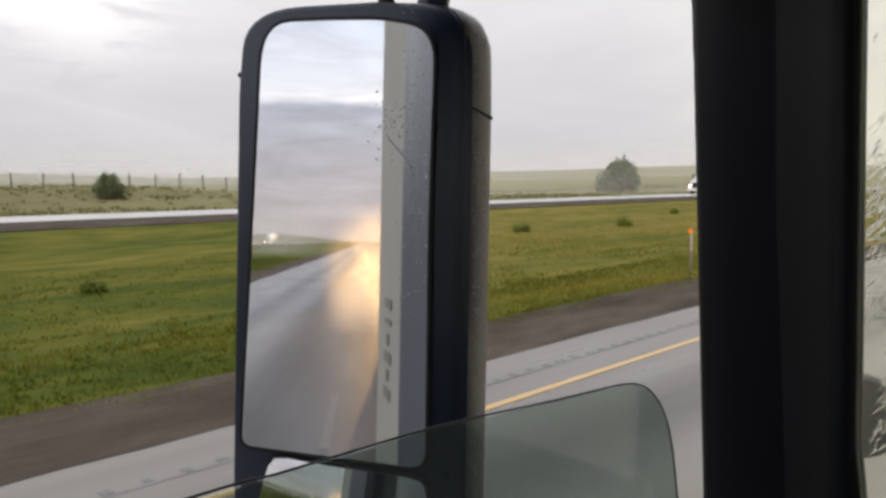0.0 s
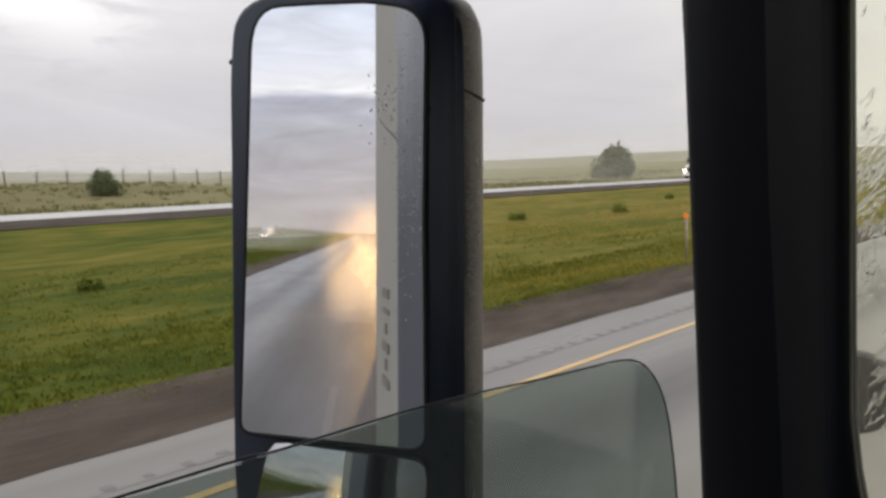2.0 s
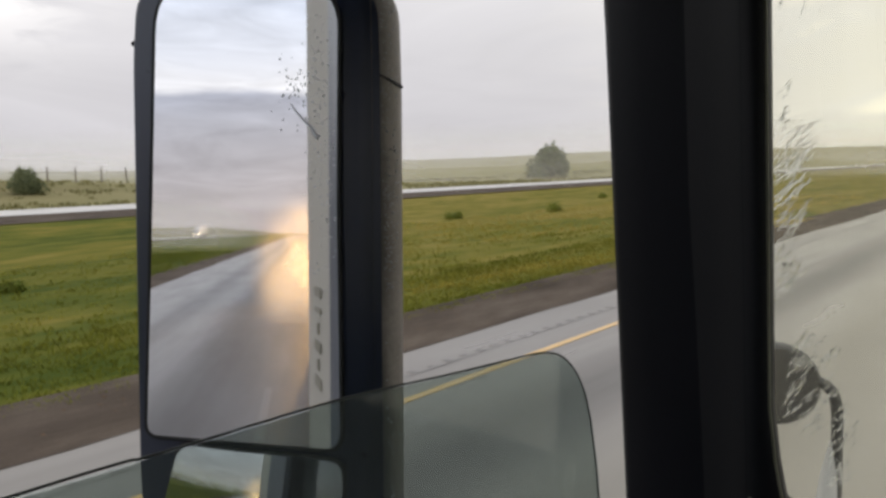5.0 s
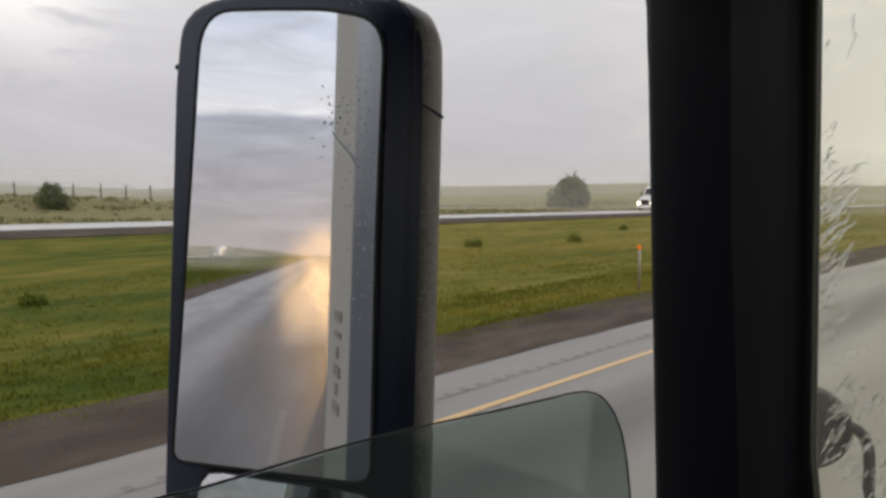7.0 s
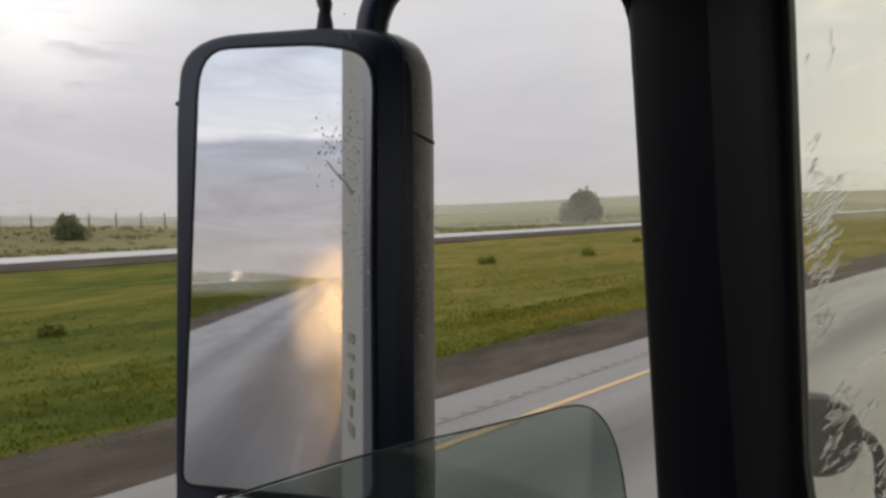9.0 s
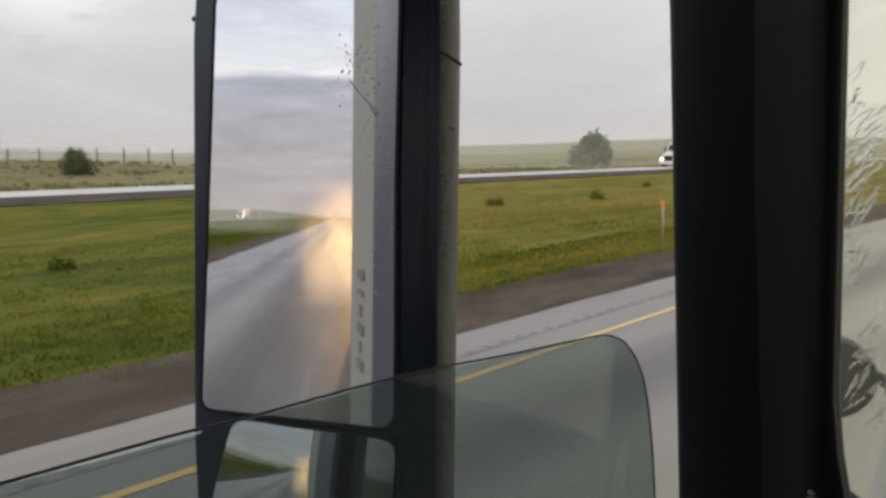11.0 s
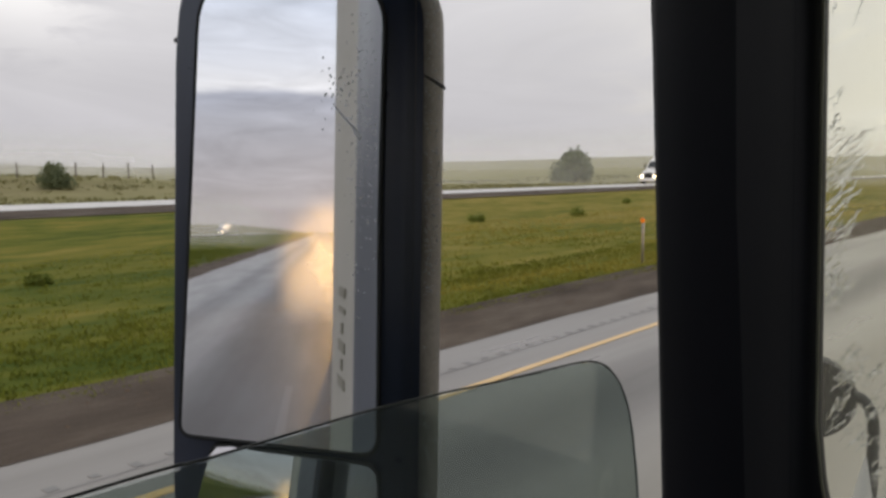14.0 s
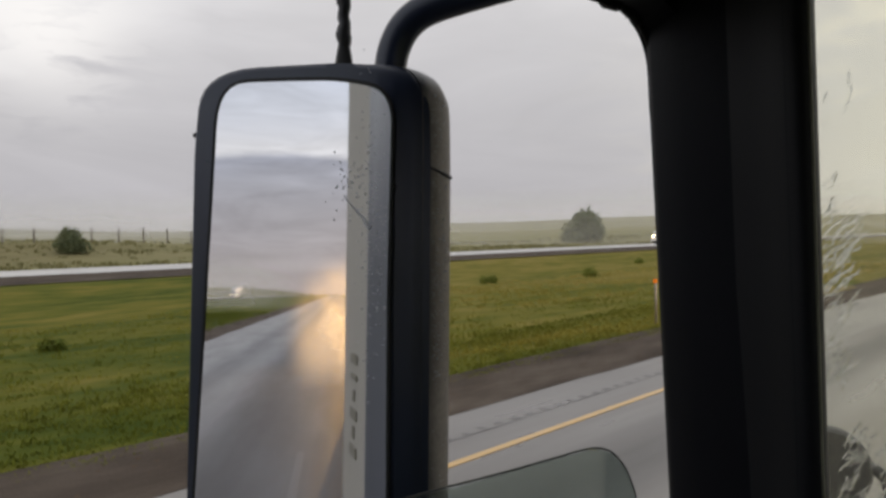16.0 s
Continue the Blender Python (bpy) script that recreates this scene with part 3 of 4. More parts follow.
dash.name = "lane_dash"
tagged(dash, group="lane dashes")
for k in list(range(-9, 0)) + list(range(1, 12)):
    copy_thing(dash, pose(12.2 * k, 0, 0))

# milled rumble strip and sealed cracks in the shoulder
rumble = thing("rumble_strip", "row of shallow milled rumble grooves in the paved shoulder", "rumble strip", kind="structure")
gb = boxed((-0.06, -0.055, -0.001), (0.06, 0.055, 0.002), 0.0)
groove = part("groove", gb, groove_mat, rumble)
groove.location = (-12, 5.68, 0.001)
for k in range(1, 200):
    o = groove.copy()
    scene.collection.objects.link(o)
    o.location = (-12 + 0.32 * k, 5.68 + 0.012 * math.sin(k * 2.1), 0.001)
    o.scale = (0.85 + 0.25 * math.sin(k * 5.3), 0.6 + 0.4 * math.sin(k * 1.7) ** 2, 1)


def crack(y, x0, x1, amp, wid):
    xs = [x0 + (x1 - x0) * k / 160 for k in range(161)]
    v, f = [], []
    for i, x in enumerate(xs):
        c = y + amp * noise.noise((x * 0.35, y, 3.0)) + 0.3 * amp * noise.noise((x * 1.7, y, 6.0))
        wdt = wid * (0.5 + 0.8 * abs(noise.noise((x * 0.8, y * 2, 9.0))))
        v += [(x, c - wdt, 0.005), (x, c + wdt, 0.005)]
        if i:
            f.append((2 * i - 2, 2 * i, 2 * i + 1, 2 * i - 1))
    return tagged(data_ob("sealed_crack", v, f, tar_mat), "long dark tar-sealed crack in wet paving", "crack", "sealed cracks", kind="structure")


crack(5.60, -30, 60, 0.03, 0.009)

# loose stones in the shoulder
rng = random.Random(4)
sv, sf = [], []
for k in range(900):
    x, y = rng.uniform(-6, 30), rng.uniform(PAVED + 0.03, GRASS - 0.25)
    z = 0.004 + 0.054 * (y - PAVED) / (GRASS - PAVED) - 0.004
    s = rng.uniform(0.010, 0.035)
    b0 = len(sv)
    a0 = rng.uniform(0, 6.28)
    for t in range(4):
        a = a0 + t * 1.571 + rng.uniform(-0.3, 0.3)
        sv.append((x + s * math.cos(a), y + s * math.sin(a), z))
    sv.append((x + rng.uniform(-0.3, 0.3) * s, y + rng.uniform(-0.3, 0.3) * s, z + s * rng.uniform(0.3, 0.5)))
    sf += [(b0 + t, b0 + (t + 1) % 4, b0 + 4) for t in range(4)]
tagged(data_ob("shoulder_stones", sv, sf, stone_mat), "scattered small wet stones on the gravel shoulder", "gravel", kind="stuff")

# ---- grass ----


def tufts(name, count, xr, yr, hr, seed, label, blades=5, edge=False):
    r = random.Random(seed)
    v, f = [], []
    for k in range(count):
        x = r.uniform(*xr)
        y = yr[0] + (yr[1] - yr[0]) * (r.random() ** (2.0 if edge else 1.0))
        dens = noise.noise((x * 0.25, y * 0.4, 7.0))
        if r.random() > 0.80 + dens * 0.35:
            continue
        z0 = ground_z(x, y) - 0.02
        hgt = r.uniform(*hr) * (0.85 + 0.35 * dens)
        for b in range(blades):
            a, ln = r.uniform(0, 6.283), r.uniform(0.25, 0.8) * hgt
            wd = r.uniform(0.006, 0.014) * (1 + hgt)
            bx, by = x + r.uniform(-0.12, 0.12), y + r.uniform(-0.12, 0.12)
            ca, sa = math.cos(a), math.sin(a)
            i = len(v)
            v += [(bx - sa * wd, by + ca * wd, z0), (bx + sa * wd, by - ca * wd, z0),
                  (bx + ca * ln * 0.35 + sa * wd * 0.8, by + sa * ln * 0.35 - ca * wd * 0.8, z0 + hgt * 0.65), (bx + ca * ln * 0.35 - sa * wd * 0.8, by + sa * ln * 0.35 + ca * wd * 0.8, z0 + hgt * 0.65),
                  (bx + ca * ln, by + sa * ln, z0 + hgt * r.uniform(0.8, 1.05))]
            f += [(i, i + 1, i + 2, i + 3), (i + 3, i + 2, i + 4)]
    return tagged(data_ob(name, v, f, blade_mat), label, "grass", kind="stuff")


tufts("verge_grass", 15000, (-14, 32), (GRASS - 0.18, 11.0), (0.05, 0.13), 11, "tall ragged yellow-green grass along the gravel edge", 6, True)
tufts("median_grass", 15000, (-20, 55), (9.5, 24.0), (0.05, 0.12), 12, "rough green median grass with yellow seed stems", 5)
tufts("roadside_grass_behind", 5000, (-90, -14), (GRASS - 0.2, 20.0), (0.15, 0.4), 13, "tall rough grass beside the highway", 4)


def scrub(count, seed):
    """Low dry tussocks over the far field, each a fan of broad blades."""
    r = random.Random(seed)
    v, f = [], []
    while len(f) < count * 7:
        x, y = r.uniform(2.0, 150.0), FAR_OUT + 1.2 + 38.0 * r.random() ** 1.6
        if noise.noise((x * 0.045, y * 0.09, 4.0)) + 0.5 * noise.noise((x * 0.2, y * 0.3, 8.0)) < r.uniform(-0.35, 0.35):
            continue
        z0, hgt = ground_z(x, y) - 0.03, r.uniform(0.08, 0.26)
        for _ in range(7):
            a, ln, wd = r.uniform(0, 6.283), r.uniform(0.2, 0.7) * hgt, r.uniform(0.03, 0.08)
            bx, by, ca, sa = x + r.uniform(-0.3, 0.3), y + r.uniform(-0.3, 0.3), math.cos(a), math.sin(a)
            i = len(v)
            v += [(bx - sa * wd, by + ca * wd, z0), (bx + sa * wd, by - ca * wd, z0), (bx + ca * ln + sa * wd * 0.5, by + sa * ln - ca * wd * 0.5, z0 + hgt), (bx + ca * ln - sa * wd * 0.5, by + sa * ln + ca * wd * 0.5, z0 + hgt)]
            f.append((i, i + 1, i + 2, i + 3))
    return tagged(data_ob("field_scrub", v, f, scrub_mat), "low dry olive tussocks and scrub over the far field", "grass", kind="stuff")


scrub(3200, 17)


def leaf_cloud(blobs, count, size, seed):
    """Many small leaves spread through overlapping uneven clumps."""
    r = random.Random(seed)
    v, f = [], []
    wts = [b[3] ** 2 for b in blobs]
    for k in range(count):
        cx, cy, cz, rad = r.choices(blobs, wts)[0]
        d = Vector((r.gauss(0, 1), r.gauss(0, 1), r.gauss(0, 1))).normalized()
        p = Vector((cx, cy, cz)) + d * rad * (0.55 + 0.5 * r.random()) * (1 + 0.35 * noise.noise(d * 2.5 + Vector((cx, cy, cz))))
        n = (d + Vector((r.gauss(0, .6), r.gauss(0, .6), r.gauss(0, .6)))).normalized()
        a = n.orthogonal().normalized()
        b = n.cross(a)
        s = size * r.uniform(0.6, 1.3)
        i = len(v)
        v += [p - a * s, p + b * s * 0.6, p + a * s, p - b * s * 0.6]
        f.append((i, i + 1, i + 2, i + 3))
    return v, f


def tree(x, y, height, spread, seed, label, leaves=5200):
    r = random.Random(seed)
    z0 = ground_z(x, y) - 0.05
    t = thing("tree", label, "tree", (x, y, z0), "trees in the field")
    trunk = curve_pts([(0, 0, 0), (r.uniform(-.1, .1), 0, height * 0.25), (r.uniform(-.2, .2), r.uniform(-.2, .2), height * 0.6)], 5)
    bm = tube(trunk, [0.055 * height * (1 - 0.6 * k / (len(trunk) - 1)) for k in range(len(trunk))], 8)
    blobs = []
    for k in range(22):
        a, q = r.uniform(0, 6.283), r.uniform(0.2, 1.0)
        end = Vector((math.cos(a) * spread * q * 0.68, math.sin(a) * spread * q * 0.68, height * (0.10 + (0.62 - 0.42 * q * q) * r.random())))
        base = trunk[r.randrange(3, len(trunk))]
        tube(curve_pts([base, base.lerp(end, 0.5) + Vector((0, 0, 0.08 * height)), end], 3), [0.02 * height, 0.016 * height, 0.013 * height, 0.01 * height, 0.008 * height, 0.006 * height, 0.004 * height][:7], 6, bm)
        blobs.append((*end, spread * r.uniform(0.26, 0.42)))
    blobs += [(0, 0, height * 0.66, spread * 0.42), (spread * 0.3, 0.2, height * 0.60, spread * 0.36), (-spread * 0.28, -0.2, height * 0.60, spread * 0.38)]
    part("trunk", bm, bark_mat, t)
    v, f = leaf_cloud(blobs, leaves, 0.045 * height, seed)
    data_ob("crown", v, f, tree_leaf_mat, t)
    return t


tree(108.0, 64.0, 5.6, 4.0, 21, "broad domed green tree dimmed by haze beyond the opposite carriageway", 6500)
tree(27.6, 62.0, 2.3, 1.6, 22, "low round grey-green bush at the foot of a bank", 3200)


def weed(x, y, h, s, seed):
    r = random.Random(seed)
    blobs = [(r.uniform(-.5, .5) * s, r.uniform(-.3, .3) * s, h * r.uniform(0.3, 0.7), s * r.uniform(0.25, 0.5)) for _ in range(5)]
    v, f = leaf_cloud(blobs, 650, 0.05, seed)
    v = [(a, b, max(c, 0.0)) for a, b, c in v]
    t = thing("weed_clump", "dark green leafy weed clump in the median grass", "bush", (x, y, ground_z(x, y)), "weed clumps in the median")
    stem = bmesh.new()
    for k in range(5):
        a = k * 1.257
        tube([(0, 0, -0.03), (0.2 * s * math.cos(a), 0.2 * s * math.sin(a), h * 0.5)], 0.012, 5, stem)
    part("stem", stem, weed_leaf_mat, t)
    data_ob("leaves", v, f, weed_leaf_mat, t)


for k, (x, y, h, s) in enumerate([(31.0, 24.0, 0.26, 0.7), (38.0, 22.5, 0.24, 0.9), (7.4, 17.5, 0.17, 0.42), (53.0, 27.0, 0.22, 0.7)]):
    weed(x, y, h, s, 40 + k)

# ---- field fence ----
fence = thing("field_fence", "weathered wooden post and wire fence across the field", "fence", (0, 0, 0))
FY = 71.0
fx = [6.0 + 2.5 * k for k in range(19)]
tops = []
for k, x in enumerate(fx):
    r = random.Random(70 + k)
    y = FY + r.uniform(-.1, .1)
    z = ground_z(x, y)
    hgt = 1.35 + r.uniform(-.12, .12)
    lean = r.uniform(-.06, .06)
    part("post", tube([(x, y, z - 0.2), (x + lean * 0.5, y, z + hgt * 0.6), (x + lean, y, z + hgt)], [0.075, 0.07, 0.06], 7), post_wood_mat, fence)
    tops.append((x + lean, y, z, hgt))
for lvl in (0.35, 0.65, 0.93):
    part("wire", tube([(x, y - 0.07, z + h * lvl) for x, y, z, h in tops], 0.008, 4), wire_mat, fence)

# marker post with reflector in the verge
mp = thing("marker_post", "thin grey steel roadside marker post with orange reflector", "marker post", (17.6, 8.57, ground_z(17.6, 8.57) - 0.03))
part("post", boxed((-0.02, -0.03, 0), (0.02, 0.03, 1.12), 0.008), steel_mat, mp)
part("reflector", disc_bm((-0.03, 0, 1.06), (1, 0, 0), 0.06, 0.02, 16), orange_mat, mp, "round orange reflector")

# ---- semi truck on the opposite carriageway: nose at its origin, trailer along +x ----


def semi_truck(label, at, turn=0.0):
    t = thing("semi_truck", label, "truck", at)
    t.rotation_euler = (0, 0, radians(turn))
    hw = 1.22

    def sec(x, zlo, zhi, w, shrink=0.82):
        m = zlo + (zhi - zlo) * 0.7
        return [(x, -w, zlo), (x, -w, m), (x, -w * shrink, zhi), (x, w * shrink, zhi), (x, w, m), (x, w, zlo)]

    part("hood", loft([sec(0.0, 0.55, 1.45, 0.85), sec(0.15, 0.5, 1.55, 0.98), sec(1.0, 0.5, 1.75, 1.08), sec(1.75, 0.5, 1.9, 1.18)]), truck_white, t, smooth=30)
    part("cab", loft([sec(1.75, 0.6, 1.95, 1.2), sec(1.8, 0.6, 2.0, 1.22, 0.9), sec(2.45, 0.6, 2.85, hw, 0.86), sec(3.4, 0.6, 3.15, hw, 0.86), sec(3.5, 0.6, 3.2, hw, 0.86)]), truck_white, t, smooth=30)
    part("sleeper", loft([sec(3.4, 0.7, 3.2, hw + 0.01, 0.88), sec(4.2, 0.7, 3.75, hw + 0.01, 0.9), sec(5.2, 0.7, 3.95, hw + 0.01, 0.9), sec(5.9, 0.7, 4.0, hw + 0.01, 0.9)]), truck_white, t, smooth=30)
    part("windshield", loft([[(1.80, -1.0, 2.02), (1.80, 1.0, 2.02), (1.84, 1.0, 2.0), (1.84, -1.0, 2.0)], [(2.40, -0.95, 2.80), (2.40, 0.95, 2.80), (2.44, 0.95, 2.78), (2.44, -0.95, 2.78)]]), cab_glass_mat, t, "dark sloping windshield")
    for s in (-1, 1):
        part("side_window", boxed((2.35, s * 1.235 - 0.02, 1.95), (3.1, s * 1.235 + 0.02, 2.5), 0.015), cab_glass_mat, t)
        part("headlight", boxed((-0.02, s * 0.86 - 0.14, 0.85), (0.18, s * 0.86 + 0.14, 1.08), 0.05), headlamp_mat, t, "lit headlight")
        part("mirror", boxed((2.1, s * 1.5 - 0.1, 1.95), (2.2, s * 1.5 + 0.1, 2.5), 0.03), rubber_mat, t)
        part("fuel_tank", tube([(3.3, s * 0.95, 0.75), (4.9, s * 0.95, 0.75)], 0.3, 14), steel_mat, t)
        for x in (1.0, 5.6, 6.9, 16.9, 18.2):
            wheel = part("wheel", disc_bm((x, s * 1.06, 0.51), (0, 1, 0), 0.51, 0.28, 22, 0.04, hole=0.27), rubber_mat, t, "black tyre on a steel rim")
            part("rim", disc_bm((x, s * 1.10, 0.51), (0, 1, 0), 0.275, 0.14, 16, 0.05), steel_mat, wheel)
    part("grille", boxed((-0.04, -0.5, 0.75), (0.05, 0.5, 1.4), 0.04), rubber_mat, t, "dark upright grille")
    part("bumper", boxed((-0.15, -1.15, 0.35), (0.35, 1.15, 0.72), 0.08, 3), truck_white, t)
    part("chassis", boxed((1.0, -0.45, 0.55), (8.0, 0.45, 0.85), 0.02), rubber_mat, t)
    part("trailer_box", boxed((6.6, -1.28, 1.15), (20.4, 1.28, 4.1), 0.04), trailer_white, t, "plain white box trailer")
    part("trailer_rail", boxed((6.6, -1.295, 1.05), (20.4, 1.295, 1.19), 0.01), steel_mat, t)
    part("landing_leg", boxed((9.2, -0.9, 0.3), (9.4, 0.9, 1.1), 0.02), rubber_mat, t)
    part("bogie", boxed((16.2, -0.7, 0.5), (18.9, 0.7, 1.1), 0.03), rubber_mat, t)
    part("rear_guard", boxed((20.2, -1.1, 0.5), (20.35, 1.1, 0.62), 0.02), steel_mat, t)
    return t


semi_truck("white long-nosed semi truck with white box trailer, headlights lit", (91.5, 44.0, FAR_Z))
semi_truck("distant white semi truck with bright headlights on the highway", (-330.0, 41.0, FAR_Z), 180.0)

# ---- own truck: sleeper, door and trailer behind the camera ----
fairing_mat = plain("dull_beige_fairing_paint", (0.52, 0.50, 0.455), (0.43, 0.415, 0.37), 1.5, 0.65, relief=0.05, spec=0.2)
cab = thing("truck_cab", "dark truck cab interior with black pillar and half-lowered window", "truck cab", (0, 0, 1.0))


def cab_part(name, bm, mat, label="", smooth=40.0, parent=None):
    """A part given in world places, under the cab."""
    ob = part(name, bm, mat, parent or cab, label, smooth)
    ob.matrix_parent_inverse = Matrix.Translation((0, 0, -1.0))
    return ob


# front pillar: sections from sill to roof
PIL_L0, PIL_L1 = Vector((0.930, 0.4205)), Vector((0.8895, 0.4305))


def pillar_ring(z):
    k = (z - 1.80) / 0.65
    L = PIL_L0.lerp(PIL_L1, k)
    R = Vector((0.0062 + 0.055 * (1 - k), 0.0124))
    pts = [L, L + Vector((-0.012, -0.012)), L.lerp(R + Vector((0.836, 0.270)), 0.35) + Vector((-0.012, -0.004)), L.lerp(R + Vector((0.836, 0.270)), 0.72) + Vector((-0.008, -0.004)), R + Vector((0.836, 0.270)), R + Vector((0.8225, 0.248)), R + Vector((0.8190, 0.240)), R + Vector((0.832, 0.236)), R + Vector((0.85, 0.236)), R + Vector((0.89, 0.242)), Vector((1.01, 0.28)), Vector((1.05, 0.40)), L + Vector((0.06, 0.012)), L + Vector((0.012, 0.004))]
    return [(p.x, p.y, z) for p in pts]


cab_part("front_pillar", loft([pillar_ring(1.2 + 0.06 * k) for k in range(26)]), trim_mat, "wide black plastic windshield pillar trim", 50)


def edge_ring(z):
    foot = 0.028 * smooth01((1.99 - z) / 0.24)
    pts = [(0.8395, 0.3045), (0.8380, 0.2980), (0.8361, 0.2900), (0.8338, 0.2800), (0.8305, 0.2690), (0.8260, 0.2570), (0.8205, 0.2450), (0.8168, 0.2320), (0.8180, 0.2245 - foot * 0.5), (0.8225, 0.2185 - foot), (0.8310, 0.2160 - foot), (0.845, 0.2170 - foot), (0.86, 0.225), (0.86, 0.238)]
    dx = 0.0062 + 0.055 * (2.45 - z) / 0.65
    return [(x + dx, y + 0.0124, z) for x, y in pts], foot


# a little paler than the pillar: the edge sheen put into the base colour
strip_mat = plain("dark_grey_edge_trim", (0.0090, 0.0100, 0.0130), (0.0135, 0.0148, 0.0185), 6.0, 0.5, relief=0.05, fine=200.0, spec=0.3)
cab_part("pillar_edge_trim", loft([edge_ring(1.2 + 0.06 * k)[0] for k in range(26)]), strip_mat, "rounded dark grey trim along the pillar edge", 70)
# light caught on the trim edge, added as a thin pale olive bead
glint_mat = plain("olive_edge_glint", (0.26, 0.26, 0.20), (0.19, 0.19, 0.145), 9.0, 0.5, relief=0.05, fine=200.0, spec=0.3)
lip = []
for k in range(26):
    ring, foot = edge_ring(1.2 + 0.06 * k)
    x, y, z = ring[9]
    lip.append((x + 0.0035, y - 0.0001, z))
cab_part("edge_glint", tube(lip, 0.0026, 8), glint_mat, "thin olive glint painted along the pillar trim edge")
# window head with its rounded corner
arc = [(0.921, 2.32), (0.909, 2.38), (0.9025, 2.42)] + [(0.8995 - 0.085 * (1 - math.cos(a)), 2.455 + 0.069 * math.sin(a)) for a in [math.pi / 2 * k / 8 for k in range(9)]] + [(0.76, 2.5205), (0.66, 2.522), (0.3, 2.535), (-0.7, 2.545)]
bm = bmesh.new()
front = [bm.verts.new((x, 0.381, z)) for x, z in arc] + [bm.verts.new((-0.7, 0.381, 2.72)), bm.verts.new((0.966, 0.381, 2.72)), bm.verts.new((0.966, 0.381, 2.32))]
bm.faces.new(front)
ext = bmesh.ops.extrude_face_region(bm, geom=list(bm.faces))
bmesh.ops.translate(bm, vec=(0, 0.055, 0), verts=[v for v in ext["geom"] if isinstance(v, bmesh.types.BMVert)])
cab_part("window_head", bm, trim_mat, "black door frame over the window")
cab_part("head_skin", boxed((-0.7, 0.4615, 2.56), (1.0, 0.470, 3.2), 0.003), side_mat, "pale outer door head")
r = random.Random(12)
seal = curve_pts([(x, 0.428, z) for x, z in arc[1:]], 8)
cab_part("head_seal", tube(seal, [0.0032 + (0.0055 * r.random() if 0.775 < p[0] < 0.862 and p[2] > 2.50 else 0.0008 * r.random()) for p in seal], 8), rubber_mat, "lumpy black rubber window seal")

cab_part("roof", boxed((-1.0, -2.0, 2.72), (1.05, 0.455, 2.80), 0.02), liner_mat, "dark cloth headliner")
cab_part("back_wall", boxed((-1.0, -2.0, 1.1), (-0.92, 0.36, 2.72), 0.0), liner_mat)
cab_part("cab_floor", boxed((-1.0, -2.0, 1.1), (1.3, 0.5, 1.16), 0.0), liner_mat)
cab_part("rear_door_post", boxed((-0.92, 0.33, 1.16), (-0.62, 0.44, 2.72), 0.02), trim_mat)
bm = boxed((-0.7, 0.375, 1.16), (0.93, 0.44, 1.70), 0.012)
cab_part("door_panel", bm, trim_mat, "dark inner door panel below the window")
cab_part("passenger_door", boxed((-1.0, -2.06, 1.16), (1.0, -2.0, 1.75), 0.0), trim_mat)
cab_part("passenger_post", boxed((0.85, -2.06, 1.75), (1.05, -1.96, 2.72), 0.02), trim_mat)
cab_part("windshield_header", boxed((0.90, -2.0, 2.62), (1.08, 0.42, 2.72), 0.02), trim_mat)

# dashboard: a low shelf and a rounded cowl under the windshield, dished beside the pillar
rows = []
for y, z in ((0.236, 1.867), (0.226, 1.8613), (0.2117, 1.8557), (0.195, 1.852), (0.174, 1.851), (0.12, 1.855), (0.0, 1.862), (-0.5, 1.87), (-1.2, 1.87), (-1.95, 1.87)):
    rows.append([(0.66, y, 1.16), (0.64, y, 1.58), (0.72, y, 1.68), (0.885, y, 1.70), (0.896, y, z - 0.022), (0.903, y, z - 0.006), (0.920, y, z), (0.97, y, z - 0.016), (1.045, y, z - 0.06), (1.045, y, 1.16)])
cab_part("dashboard", loft(rows), trim_mat, "black dashboard with a rounded cowl under the windshield", 60)
# pale highlight at the pillar foot, added as a slim bar
grab = curve_pts([(0.892, 0.250, 1.893), (0.880, 0.2485, 1.882), (0.872, 0.2455, 1.868), (0.869, 0.2425, 1.850), (0.870, 0.240, 1.82), (0.874, 0.239, 1.77), (0.895, 0.239, 1.74)], 6)
cab_part("handle_glint", tube(grab, [0.0012 + 0.0058 * smooth01(k / 16) for k in range(len(grab))], 12), glint_mat, "slim olive-grey handle glint modelled as a bar at the pillar foot")

# half-lowered side glass with a rounded front corner
GLASS_Y = 0.3561
edge = [(-0.6600, 2.1025), (0.1300, 2.0975), (0.2400, 2.0945), (0.3700, 2.0915), (0.4900, 2.0825), (0.5712, 2.0770), (0.6139, 2.0740), (0.6405, 2.0695), (0.6652, 2.0595), (0.6880, 2.0405), (0.7039, 2.0175), (0.7154, 1.9875), (0.7269, 1.9375), (0.7349, 1.8825), (0.7459, 1.8025), (0.7549, 1.6225)]
bm = bmesh.new()
ring = [bm.verts.new((x, GLASS_Y, z)) for x, z in edge] + [bm.verts.new((-0.66, GLASS_Y, 1.62))]
bm.faces.new(ring)
ext = bmesh.ops.extrude_face_region(bm, geom=list(bm.faces))
bmesh.ops.translate(bm, vec=(0, 0.004, 0), verts=[v for v in ext["geom"] if isinstance(v, bmesh.types.BMVert)])
pane = cab_part("side_window", bm, side_glass_mat, "half-lowered grey-green tinted window glass")
pane.visible_shadow = False
